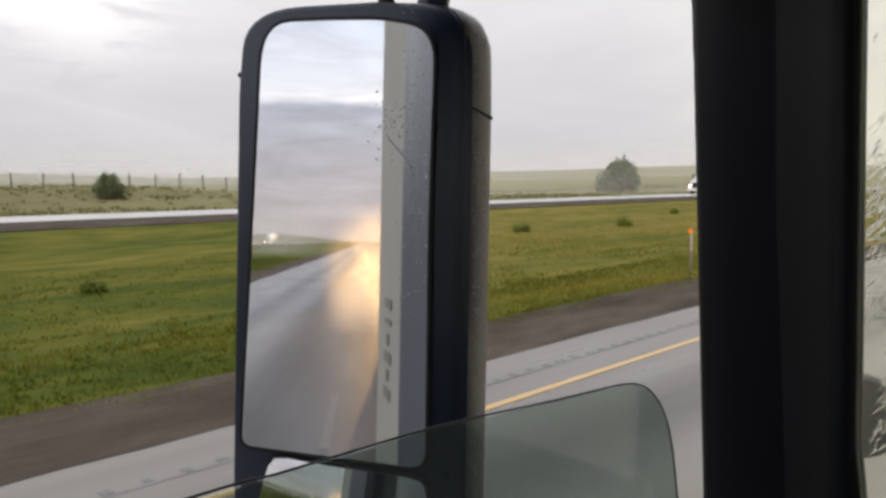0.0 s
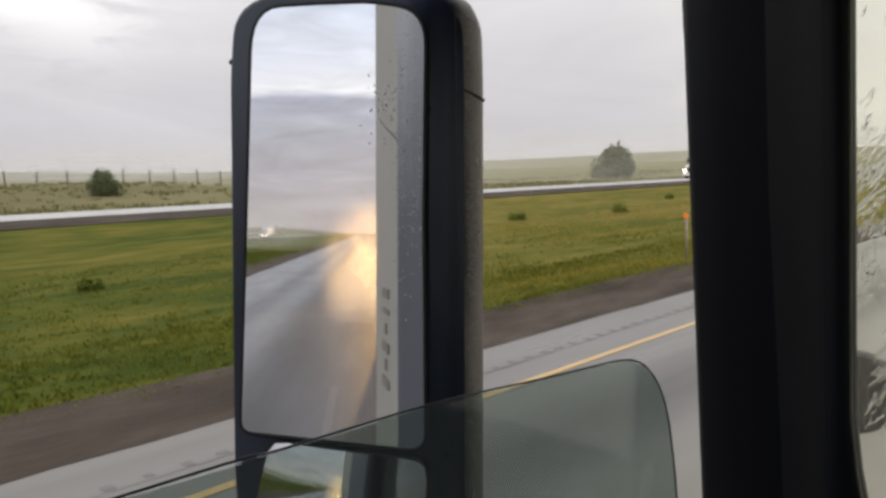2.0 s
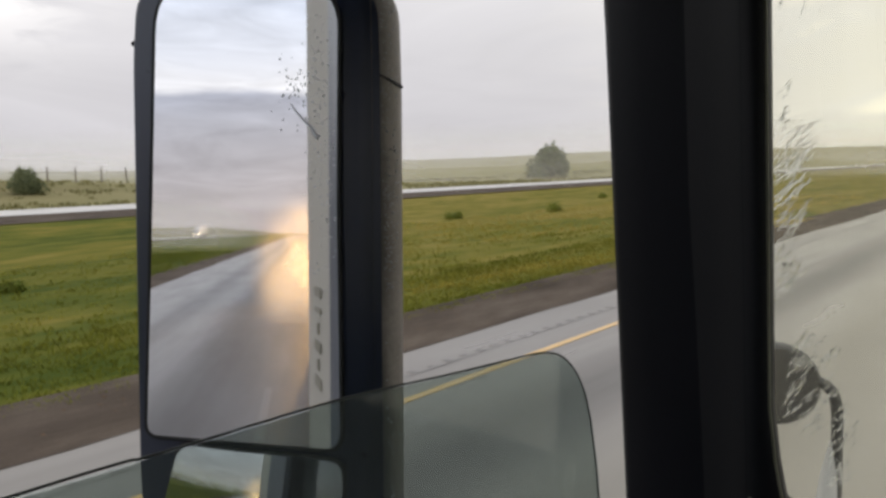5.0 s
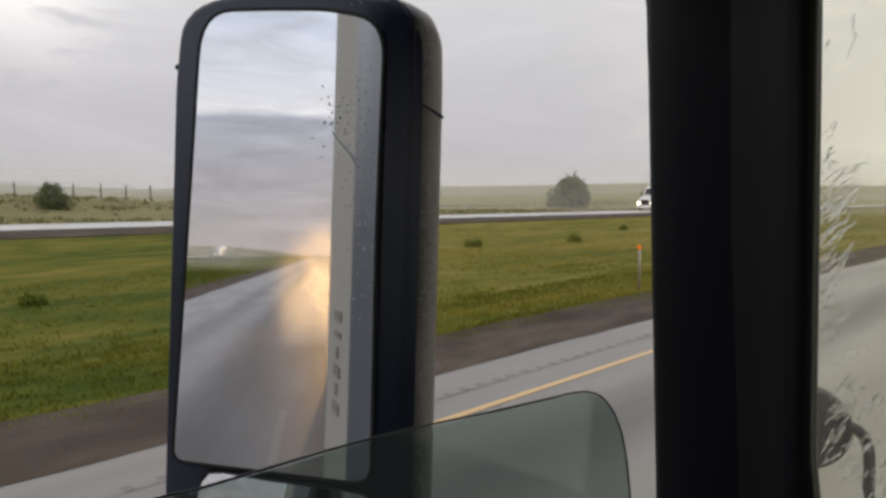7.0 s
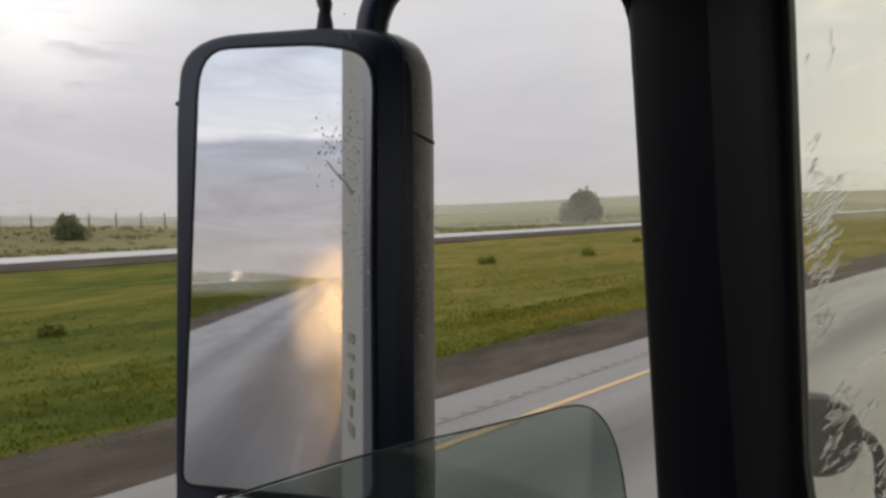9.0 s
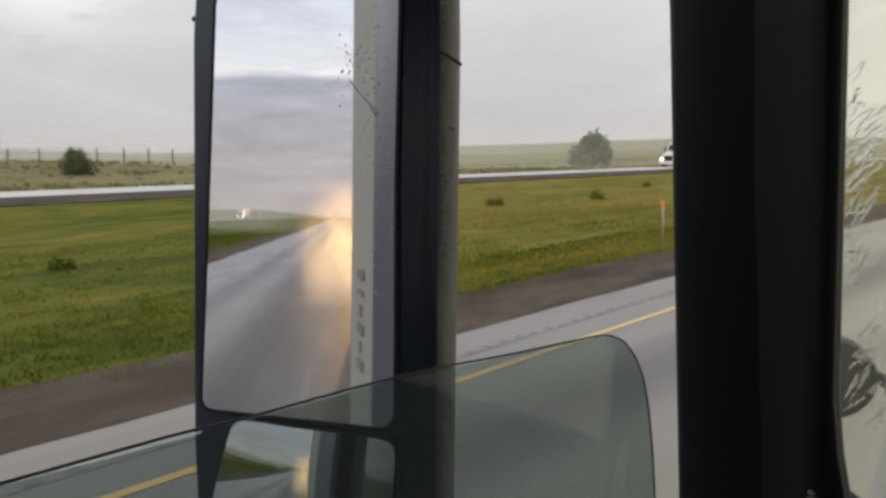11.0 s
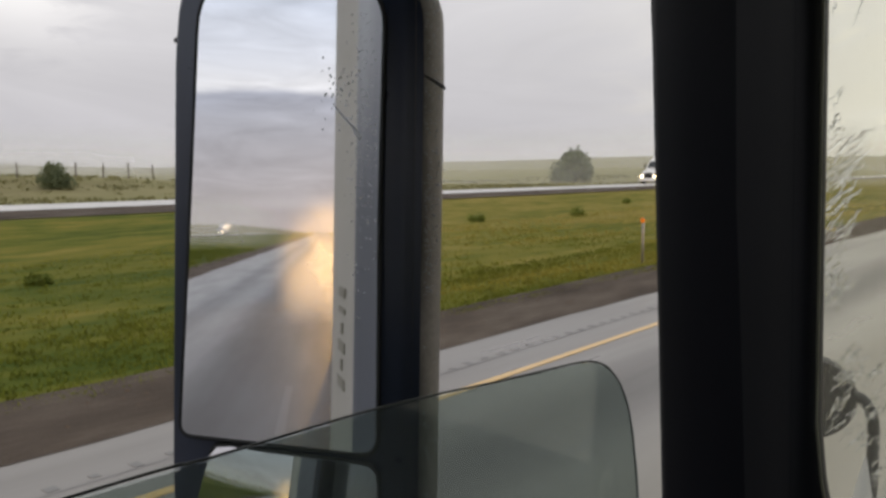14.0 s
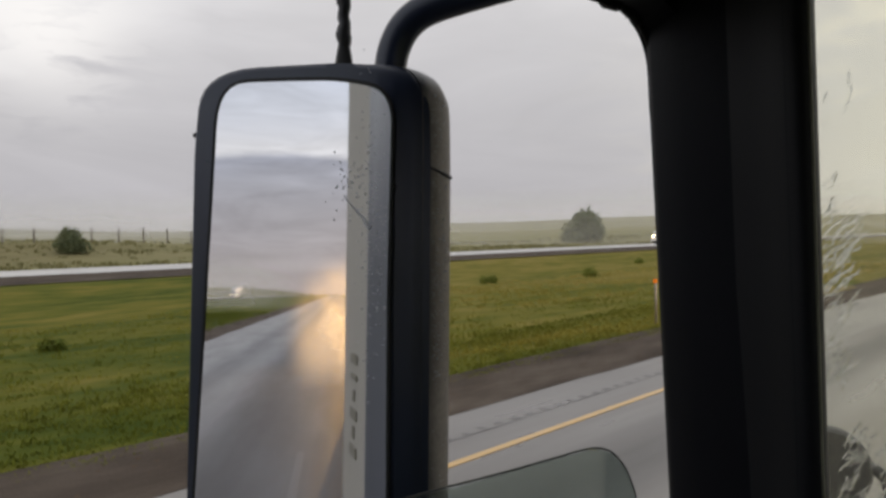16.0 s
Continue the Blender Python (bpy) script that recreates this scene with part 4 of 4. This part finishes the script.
cab_part("glass_edge", tube(curve_pts([(x, GLASS_Y + 0.002, z + 0.001) for x, z in edge[:-1]], 4), 0.0009, 6), plain("dark_glass_edge", (0.03, 0.035, 0.033), (0.06, 0.068, 0.064), 30.0, 0.3), "dark ground edge of the window glass", parent=None)

# windshield
bm = loft([[(1.10, y, 1.62), (1.105, y, 1.62), (0.965, y, 2.72), (0.96, y, 2.72)] for y in (0.29, -2.0)])
shield = cab_part("windshield", bm, shield_glass_mat, "rain-wet windshield glass")
shield.visible_shadow = False


def shield_x(z):
    return 1.105 - 0.14 * (z - 1.62) / 1.10


def on_shield(az, el):
    """The place on the windshield's outer face seen from the seat at that bearing and height, in degrees."""
    r = 1.08
    for _ in range(6):
        z = 2.247 + r / math.cos(radians(az)) * math.tan(radians(el))
        r = shield_x(z)
    return Vector((r, r * math.tan(radians(az)), z))


def streaks(clusters, seed):
    r = random.Random(seed)
    for ci, (az0, az1, el0, el1, count, ln, slope) in enumerate(clusters):
        bm = bmesh.new()
        for k in range(count):
            az, el = r.uniform(az0, az1), r.uniform(el0, el1)
            a = slope + r.uniform(-0.22, 0.22)
            L = ln * r.uniform(0.5, 1.6)
            pts = []
            for j in range(6):
                q = j / 5
                pts.append(on_shield(az - L * q * math.cos(a) + 0.07 * math.sin(j * 2.1 + k), el + L * q * math.sin(a) + 0.10 * math.sin(j * 1.7 + k * 3)) + Vector((0.001, 0, 0)))
            rad = r.uniform(0.0005, 0.0014)
            tube(pts, [rad * 0.4, rad, rad * 0.8, rad * 1.2, rad, rad * 0.3], 6, bm)
        for k in range(count // 2):
            p = on_shield(r.uniform(az0 - 1.0, az1), r.uniform(el0 - 1, el1 + 1)) + Vector((0.0008, 0, 0))
            bmesh.ops.create_icosphere(bm, subdivisions=1, radius=r.uniform(0.0006, 0.0016), matrix=Matrix.Translation(p))
        tagged(mesh_ob("rain_streaks", bm, water_mat, smooth=60), "clear rain streaks blown across the windshield", "rain water", "rain streaks on the windshield", "stuff")


streaks([(13.9, 14.9, 1.8, 4.0, 8, 0.9, 1.0), (13.6, 15.2, -3.6, 1.4, 40, 1.4, 0.8), (13.8, 15.2, -9.5, -3.8, 44, 1.3, 0.95), (11.6, 14.2, -18.0, -12.0, 60, 1.0, 0.9), (13.2, 15.0, 7.0, 12.0, 8, 0.7, 1.3), (10.0, 11.4, -21.5, -16.0, 30, 0.8, 1.0)], 5)

# hood with its round mirror, seen through the windshield
hood = bmesh.new()
rows = []
for k in range(10):
    x = 1.35 + 1.5 * k / 9
    drop = 0.50 * (k / 9) ** 1.3
    half = 1.20 - 0.25 * k / 9
    rows.append([(x, -0.8 + half * math.sin(a), 1.10 - drop + 0.28 * math.cos(a) ** 0.8 if math.cos(a) > 0 else 1.10 - drop) for a in [(-0.5 + j / 12) * math.pi for j in range(13)]])
cab_part("hood", loft(rows, True, True, hood), truck_white, "white truck hood")

hood_black = plain("wet_grey_black_plastic", (0.010, 0.012, 0.016), (0.03, 0.032, 0.037), 30.0, 0.45, relief=0.2)
hm = thing("hood_mirror", "small round black convex mirror on a curved hood arm", "mirror", (1.866, 0.500, 1.740))
part("head", disc_bm((0, 0, 0), (0.86, 0.38, 0.0), 0.092, 0.055, 32, 0.012), hood_black, hm, "round black mirror head")
part("arm", tube(curve_pts([(0.02, -0.07, 0.012), (0.02, -0.098, 0.006), (0.02, -0.117, -0.018), (0.02, -0.124, -0.06), (0.02, -0.125, -0.14), (0.02, -0.126, -0.36)], 6), 0.0125, 10), hood_black, hm, "curved black tube arm")
part("foot", tube(curve_pts([(0.02, -0.118, -0.12), (0.02, -0.113, -0.20), (0.02, -0.103, -0.37)], 5), [0.008, 0.011, 0.013, 0.015, 0.018, 0.021, 0.023, 0.025, 0.026, 0.026, 0.026][:11], 10), truck_white, hm, "pale mirror foot")

# sleeper side and lower body behind the door
cab_part("door_skin", boxed((-0.7, 0.44, 0.75), (0.93, 0.455, 1.70), 0.004), lower_mat, "blue-grey door skin")
cab_part("sleeper_side", boxed((-3.0, 0.36, 0.70), (-0.7, 0.470, 3.9), 0.0), side_mat, "pale sleeper wall turning darker blue-grey towards the bottom")
cab_part("side_fairing", loft([[(-2.45, 0.40, z), (-2.45, 0.469, z), (-2.75, 0.489, z), (-3.05, 0.525, z), (-3.32, 0.561, z), (-3.345, 0.520, z), (-3.1, 0.50, z), (-2.8, 0.40, z)] for z in (0.62, 1.3, 2.0, 2.70, 3.3, 3.9)]), fairing_mat, "beige flared fairing at the back of the sleeper", 30)
cab_part("step_tank", tube([(-2.6, 0.15, 0.62), (-0.4, 0.15, 0.62)], 0.3, 18), steel_mat, "round steel fuel tank")
# unreadable stacked marks on the fairing, as bars
for k in range(6):
    z, tall, deep = 1.86 - 0.098 * k, (0.026, 0.014, 0.030, 0.028, 0.030, 0.028)[k], (0.11, 0.11, 0.03, 0.11, 0.03, 0.11)[k]
    x = -2.93
    cab_part("mark", loft([[(x - deep, 0.5135 + deep * 0.12, zz), (x - deep, 0.5205 + deep * 0.12, zz), (x + deep, 0.5205 - deep * 0.12, zz), (x + deep, 0.5135 - deep * 0.12, zz)] for zz in (z - tall, z + tall)]), mark_mat, "dark weathered painted mark")

# the rest of the own truck
cab_part("sleeper_body", boxed((-3.0, -2.06, 0.85), (-1.0, 0.36, 3.9), 0.08, 3), sleeper_mat, "pale grey sleeper body")
cab_part("roof_fairing", loft([[(x, -2.0, 2.80), (x, 0.44, 2.80), (x, 0.40, z), (x, -1.96, z)] for x, z in ((1.0, 2.84), (0.5, 3.1), (-0.2, 3.5), (-1.0, 3.85))]), sleeper_mat, "sloping pale roof fairing")
cab_part("passenger_skin", boxed((-1.0, -2.09, 0.75), (1.05, -2.062, 1.75), 0.004), sleeper_mat)
cab_part("cowl", boxed((1.0, -1.9, 0.75), (1.38, 0.40, 1.38), 0.05, 3), truck_white)
for y0, y1 in ((-0.12, 0.42), (-2.02, -1.48)):
    cab_part("fender", loft([[(x, y0, 0.75), (x, y0, z), (x, (y0 + y1) / 2, z + 0.04), (x, y1, z - 0.03), (x, y1, 0.75)] for x, z in ((1.3, 1.30), (1.6, 1.36), (2.1, 1.35), (2.5, 1.20), (2.75, 0.95))]), truck_white, "white rounded front fender", 40)
cab_part("grille", boxed((2.80, -1.30, 0.45), (2.88, -0.30, 0.95), 0.03), steel_mat, "upright steel grille")
cab_part("bumper", boxed((2.75, -1.98, 0.30), (2.98, 0.38, 0.55), 0.06, 3), steel_mat)
cab_part("chassis", boxed((-6.2, -1.25, 0.62), (2.7, -0.45, 0.88), 0.02), rubber_mat, "dark chassis rails")
for x in (1.95, -3.9, -5.2):
    for y in (0.22, -1.92):
        wheel = cab_part("wheel", disc_bm((x, y, 0.51), (0, 1, 0), 0.51, 0.28, 24, 0.04, hole=0.27), rubber_mat)
        rim = part("rim", disc_bm((x, y, 0.51), (0, 1, 0), 0.275, 0.16, 16, 0.05), steel_mat, wheel)
    cab_part("axle", tube([(x, 0.2, 0.51), (x, -1.9, 0.51)], 0.06, 10), steel_mat)

trailer = thing("box_trailer", "long low dirty beige-white trailer behind the cab", "trailer", (-4.4, -1.02, 0))
part("box", boxed((-12.9, -1.27, 1.15), (0, 1.255, 2.9), 0.03), trailer_white, trailer, "beige-white trailer walls")
part("rail", boxed((-12.9, -1.275, 1.05), (0, 1.262, 1.2), 0.01), steel_mat, trailer)
part("skirt", boxed((-9.2, 1.21, 0.35), (-0.6, 1.25, 1.06), 0.01), trailer_white, trailer, "white side skirt under the trailer")
for x in (-11.6, -10.3):
    wheel = part("wheel", disc_bm((x, 1.08, 0.51), (0, 1, 0), 0.51, 0.28, 24, 0.04, hole=0.27), rubber_mat, trailer)
    part("rim", disc_bm((x, 1.12, 0.51), (0, 1, 0), 0.275, 0.14, 16, 0.05), steel_mat, wheel)
part("bogie", boxed((-12.2, -0.9, 0.45), (-9.8, 0.9, 1.06), 0.03), rubber_mat, trailer)

# ---- outside mirror ----
MC = Vector((0.55238, 0.65396, 2.20768))
MN = Vector((-0.91016, -0.41222, 0.04093)).normalized()
MU = Vector((0, 0, 1)).cross(MN).normalized()
MW = MN.cross(MU)


def mirror_frame():
    m = Matrix((MU, MW, MN)).transposed().to_4x4()
    m.translation = MC
    return m


side_mirror = thing("side_mirror", "large black truck side mirror with tall flat and lower convex glass", "mirror")
side_mirror.matrix_world = mirror_frame()


def round_poly(corners, seg=7):
    """Polygon with rounded corners: (u, v, radius)."""
    out = []
    n = len(corners)
    for i, (u, v, r) in enumerate(corners):
        p = Vector((u, v))
        a = (Vector(corners[i - 1][:2]) - p)
        b = (Vector(corners[(i + 1) % n][:2]) - p)
        ra, rb = min(r, a.length * 0.49), min(r, b.length * 0.49)
        pa, pb = p + a.normalized() * ra, p + b.normalized() * rb
        for k in range(seg + 1):
            t = k / seg
            out.append(pa * (1 - t) ** 2 + p * 2 * t * (1 - t) + pb * t * t)
    return out


def even_poly(poly, count):
    """The same outline with evenly spaced points."""
    pts = poly + [poly[0]]
    lens = [(q - p).length for p, q in zip(pts, pts[1:])]
    total, out = sum(lens), []
    for k in range(count):
        s, i = total * k / count, 0
        while s > lens[i]:
            s -= lens[i]
            i += 1
        out.append(pts[i].lerp(pts[i + 1], s / max(lens[i], 1e-9)))
    return out


def plate(poly, n0, n1, bulge=0.0, tilt=0.0):
    bm = bmesh.new()
    a = [bm.verts.new((p.x, p.y, n0)) for p in poly]
    b = [bm.verts.new((p.x, p.y, n1)) for p in poly]
    for i in range(len(poly)):
        j = (i + 1) % len(poly)
        bm.faces.new((a[i], a[j], b[j], b[i]))
    bm.faces.new(a[::-1])
    if not bulge:
        bm.faces.new(b)
    else:
        c = sum(poly, Vector((0, 0))) / len(poly)
        prev = b
        far2 = max((p - c).length_squared for p in poly)
        for p, q in zip(poly, b):
            q.co.z = n1 + bulge * (1 - (p - c).length_squared / far2) - tilt * (p.y - c.y)
        for s in (0.92, 0.8, 0.65, 0.5, 0.35, 0.2, 0.08):
            ring = [bm.verts.new((c.x + (p.x - c.x) * s, c.y + (p.y - c.y) * s, n1 + bulge * (1 - s * s * (p - c).length_squared / far2) - tilt * s * (p.y - c.y))) for p in poly]
            for i in range(len(poly)):
                j = (i + 1) % len(poly)
                bm.faces.new((prev[i], prev[j], ring[j], ring[i]))
            prev = ring
        bm.faces.new(prev)
    return bm


OUT = [(-0.166, -0.30, 0.02), (-0.158, -0.52, 0.09), (0.124, -0.52, 0.09), (0.1295, -0.02, 0.02), (0.1315, 0.150, 0.02), (0.130, 0.2435, 0.042), (0.01, 0.2485, 0.02), (-0.148, 0.2525, 0.075), (-0.156, 0.16, 0.02)]
full = round_poly(OUT)
FRONT = [(-0.159, -0.30, 0.02), (-0.151, -0.515, 0.085), (0.095, -0.515, 0.07), (0.092, -0.02, 0.02), (0.095, 0.150, 0.02), (0.096, 0.2375, 0.035), (0.03, 0.2465, 0.02), (-0.140, 0.2505, 0.073), (-0.149, 0.16, 0.02)]
face = round_poly(FRONT)


def ringed(a, b, k, n):
    return [(p.x + (q.x - p.x) * k, p.y + (q.y - p.y) * k, n) for p, q in zip(a, b)]


cen = Vector((0.0, -0.13))


def inset(ring, s, n):
    return [(cen.x + (p.x - cen.x) * s, cen.y + (p.y - cen.y) * s, n) for p in ring]


bezel = loft([inset(face, 0.985, -0.002), ringed(face, full, 0.0, -0.0035), ringed(face, full, 0.30, -0.0085), ringed(face, full, 0.52, -0.0145), ringed(face, full, 0.60, -0.0185), inset(full, 0.955, -0.024), inset(full, 0.90, -0.026)])
part("bezel", bezel, housing_mat, side_mirror, "black plastic mirror bezel", 70)
shell = loft([inset(full, 0.92, -0.0215), ringed(face, full, 0.585, -0.0205), ringed(face, full, 0.64, -0.0190), ringed(face, full, 0.78, -0.0270), ringed(face, full, 0.92, -0.041), ringed(face, full, 1.0, -0.062), inset(full, 0.985, -0.085), inset(full, 0.93, -0.110), inset(full, 0.80, -0.128), inset(full, 0.55, -0.140)])
part("housing", shell, shell_mat, side_mirror, "weathered grey plastic mirror housing with its bright rim painted in", 70)
GLASS = [(-0.1475, -0.254, 0.016), (0.085, -0.257, 0.022), (0.087, 0.0, 0.02), (0.093, 0.2135, 0.038), (0.03, 0.228, 0.02), (-0.04, 0.232, 0.02), (-0.116, 0.2345, 0.05), (-0.1335, -0.05, 0.02)]
gp = round_poly(GLASS, 6)
part("mirror_glass", plate(gp, -0.003, 0.002), mirror_mat, side_mirror, "tall flat mirror glass with water marks", 20)
part("glass_seal", tube([(p.x, p.y, 0.0005) for p in gp] + [(gp[0].x, gp[0].y, 0.0005)], 0.0028, 6), rubber_mat, side_mirror)
LOWER = [(-0.106, -0.2605, 0.010), (0.086, -0.2665, 0.014), (0.083, -0.46, 0.04), (-0.136, -0.46, 0.04), (-0.130, -0.36, 0.03)]
lp = even_poly(round_poly(LOWER, 6), 72)
part("convex_glass", plate(lp, -0.004, 0.008, 0.014, 0.085), mirror_mat, side_mirror, "lower convex wide-angle mirror glass", 60)
part("glass_seal", tube([(p.x, p.y, 0.0) for p in lp] + [(lp[0].x, lp[0].y, 0.0)], 0.003, 6), rubber_mat, side_mirror)
# seam round the outer side of the housing
part("seam", tube([(0.1200, 0.134, -0.0240), (0.1270, 0.131, -0.040), (0.1310, 0.128, -0.062), (0.1295, 0.128, -0.085)], 0.0022, 6), rubber_mat, side_mirror, "dark joint line in the housing")
part("pin", bmesh.ops.create_uvsphere(b := bmesh.new(), u_segments=8, v_segments=6, radius=0.0034, matrix=Matrix.Translation((-0.1510, 0.178, -0.009))) and b, rubber_mat, side_mirror)
# bracket arm from the top of the housing over to the cab
arm_path = curve_pts([(0.0700, 0.225, -0.045), (0.0725, 0.249, -0.045), (0.0765, 0.268, -0.045), (0.0863, 0.2877, -0.045), (0.1030, 0.3030, -0.045), (0.1280, 0.3125, -0.045), (0.175, 0.3225, -0.046), (0.23, 0.333, -0.048), (0.34, 0.355, -0.055)], 7)
part("bracket", tube(arm_path, 0.0180, 16), housing_mat, side_mirror, "bent black tube bracket")
low_path = curve_pts([(0.05, -0.46, -0.08), (0.16, -0.50, -0.09), (0.36, -0.50, -0.11)], 6)
part("bracket", tube(low_path, 0.016, 10), housing_mat, side_mirror)

aerial = thing("antenna", "thin black whip antenna wound with wet cable", "antenna")
aerial.matrix_world = mirror_frame()
r = random.Random(5)
ap = [(0.0165 + 0.0012 * math.sin(k * 1.9), 0.236 + 0.006 * k, -0.045) for k in range(110)]
part("base", tube([(0.0165, 0.222, -0.045), (0.0165, 0.256, -0.045), (0.0165, 0.266, -0.045), (0.0165, 0.274, -0.045)], [0.0104, 0.0102, 0.0088, 0.0074], 12), rubber_mat, aerial)
part("rod", tube(ap, [0.0070 - 0.00002 * k + 0.0018 * max(0.0, math.sin(k * 0.9)) + 0.0006 * r.random() for k in range(110)], 10), cable_mat, aerial)

# water left on the mirror glass
r = random.Random(8)
bm = bmesh.new()
tube([(0.037, 0.104, 0.0025), (0.043, 0.096, 0.0025), (0.050, 0.088, 0.0025), (0.058, 0.080, 0.0025), (0.066, 0.068, 0.0025)], [0.0005, 0.0008, 0.0011, 0.0015, 0.0024], 6, bm)
for k in range(80):
    u, v = r.gauss(0.047, 0.012), r.gauss(0.113, 0.020)
    bmesh.ops.create_icosphere(bm, subdivisions=1, radius=r.uniform(0.0004, 0.0014), matrix=Matrix.Translation((u, v, 0.002)) @ Matrix.Diagonal((1, 1.3, 0.4, 1)))
for k in range(240):
    u, v = r.gauss(0.070, 0.009), r.gauss(0.08, 0.07)
    bmesh.ops.create_icosphere(bm, subdivisions=1, radius=r.uniform(0.0004, 0.0011), matrix=Matrix.Translation((min(u, 0.083), v, 0.002)) @ Matrix.Diagonal((1, 1.2, 0.4, 1)))
drops = tagged(mesh_ob("mirror_water_drops", bm, drop_mat, smooth=60), "rain drops and a short runnel on the mirror glass", "rain water", kind="stuff")
drops.matrix_world = mirror_frame()

# beads of water on the housing's weather side
r = random.Random(31)
bm = bmesh.new()
for k in range(260):
    q = r.uniform(0.8, 1.0)
    n = -0.0096 - (q - 0.35) * 0.0364 if q < 0.68 else -0.0216 - (q - 0.68) * 0.0818 if q < 0.9 else -0.0396 - (q - 0.9) * 0.22
    p = (0.0957 + 0.0358 * q, r.uniform(-0.10, 0.215) if r.random() < 0.75 else r.uniform(-0.42, 0.2), n)
    bmesh.ops.create_icosphere(bm, subdivisions=1, radius=r.uniform(0.0005, 0.0014), matrix=Matrix.Translation(p))
beads = tagged(mesh_ob("housing_rain_beads", bm, drop_mat, smooth=60), "rain beads clinging to the black mirror housing", "rain water", kind="stuff")
beads.matrix_world = mirror_frame()

# following truck, its headlights shining through the spray behind the trailer
semi_truck("white semi truck following close behind with glowing headlights", (-42.0, -2.30, 0.0), 180.0)
for k, y in enumerate((-1.44, -3.16)):
    beam = new("headlight_beam", bpy.data.lights.new("headlight_beam", "SPOT"))
    beam.data.energy, beam.data.color, beam.data.spot_size, beam.data.spot_blend, beam.data.shadow_soft_size = 36000.0, (1.0, 0.53, 0.13), radians(22.0), 1.0, 0.12
    beam.matrix_world = look((-41.9, y, 0.97), (-24.0, 0.75, 2.6))


def spray(x, y, wide, tall, seed):
    v, nu, nv = [], 18, 14
    for i in range(nu):
        for j in range(nv):
            a, q = -1 + 2 * i / (nu - 1), j / (nv - 1)
            v.append((0.5 * (a * a + q * q) + 0.25 * noise.noise((a * 2, q * 2, seed)), a * wide, q * tall))
    f = [(i * nv + j, (i + 1) * nv + j, (i + 1) * nv + j + 1, i * nv + j + 1) for i in range(nu - 1) for j in range(nv - 1)]
    ob = tagged(data_ob("wheel_spray", v, f, spray_mat, smooth=True), "thin veil of road spray behind the trailer wheels", "water spray", "veils of spray", "stuff")
    ob.location = (x, y, 0.01)


for k, x in enumerate((-18.3, -20.6, -23.5)):
    spray(x, 0.42 - 0.05 * k, 1.5, 3.2, k * 3.3)


# translucent sheets added to stand in for the rain haze over the plain
def haze_sheet(radius):
    n = 48
    ring = [radians(4.0 + 174.0 * k / n) for k in range(n + 1)]
    v = [(math.cos(a), math.sin(a), z) for z in (0.0, 0.02, 0.064) for a in ring]
    f = [(j * (n + 1) + i, j * (n + 1) + i + 1, (j + 1) * (n + 1) + i + 1, (j + 1) * (n + 1) + i) for j in range(2) for i in range(n)]
    ob = tagged(data_ob("haze_sheet", v, f, haze_mat, smooth=True), "thin grey sheet added as rain haze over the plain", "rain", "curtains of rain", "stuff")
    ob.scale = (radius, radius, radius)
    ob.visible_shadow = False


for radius in (108.0, 300.0, 700.0):
    haze_sheet(radius)
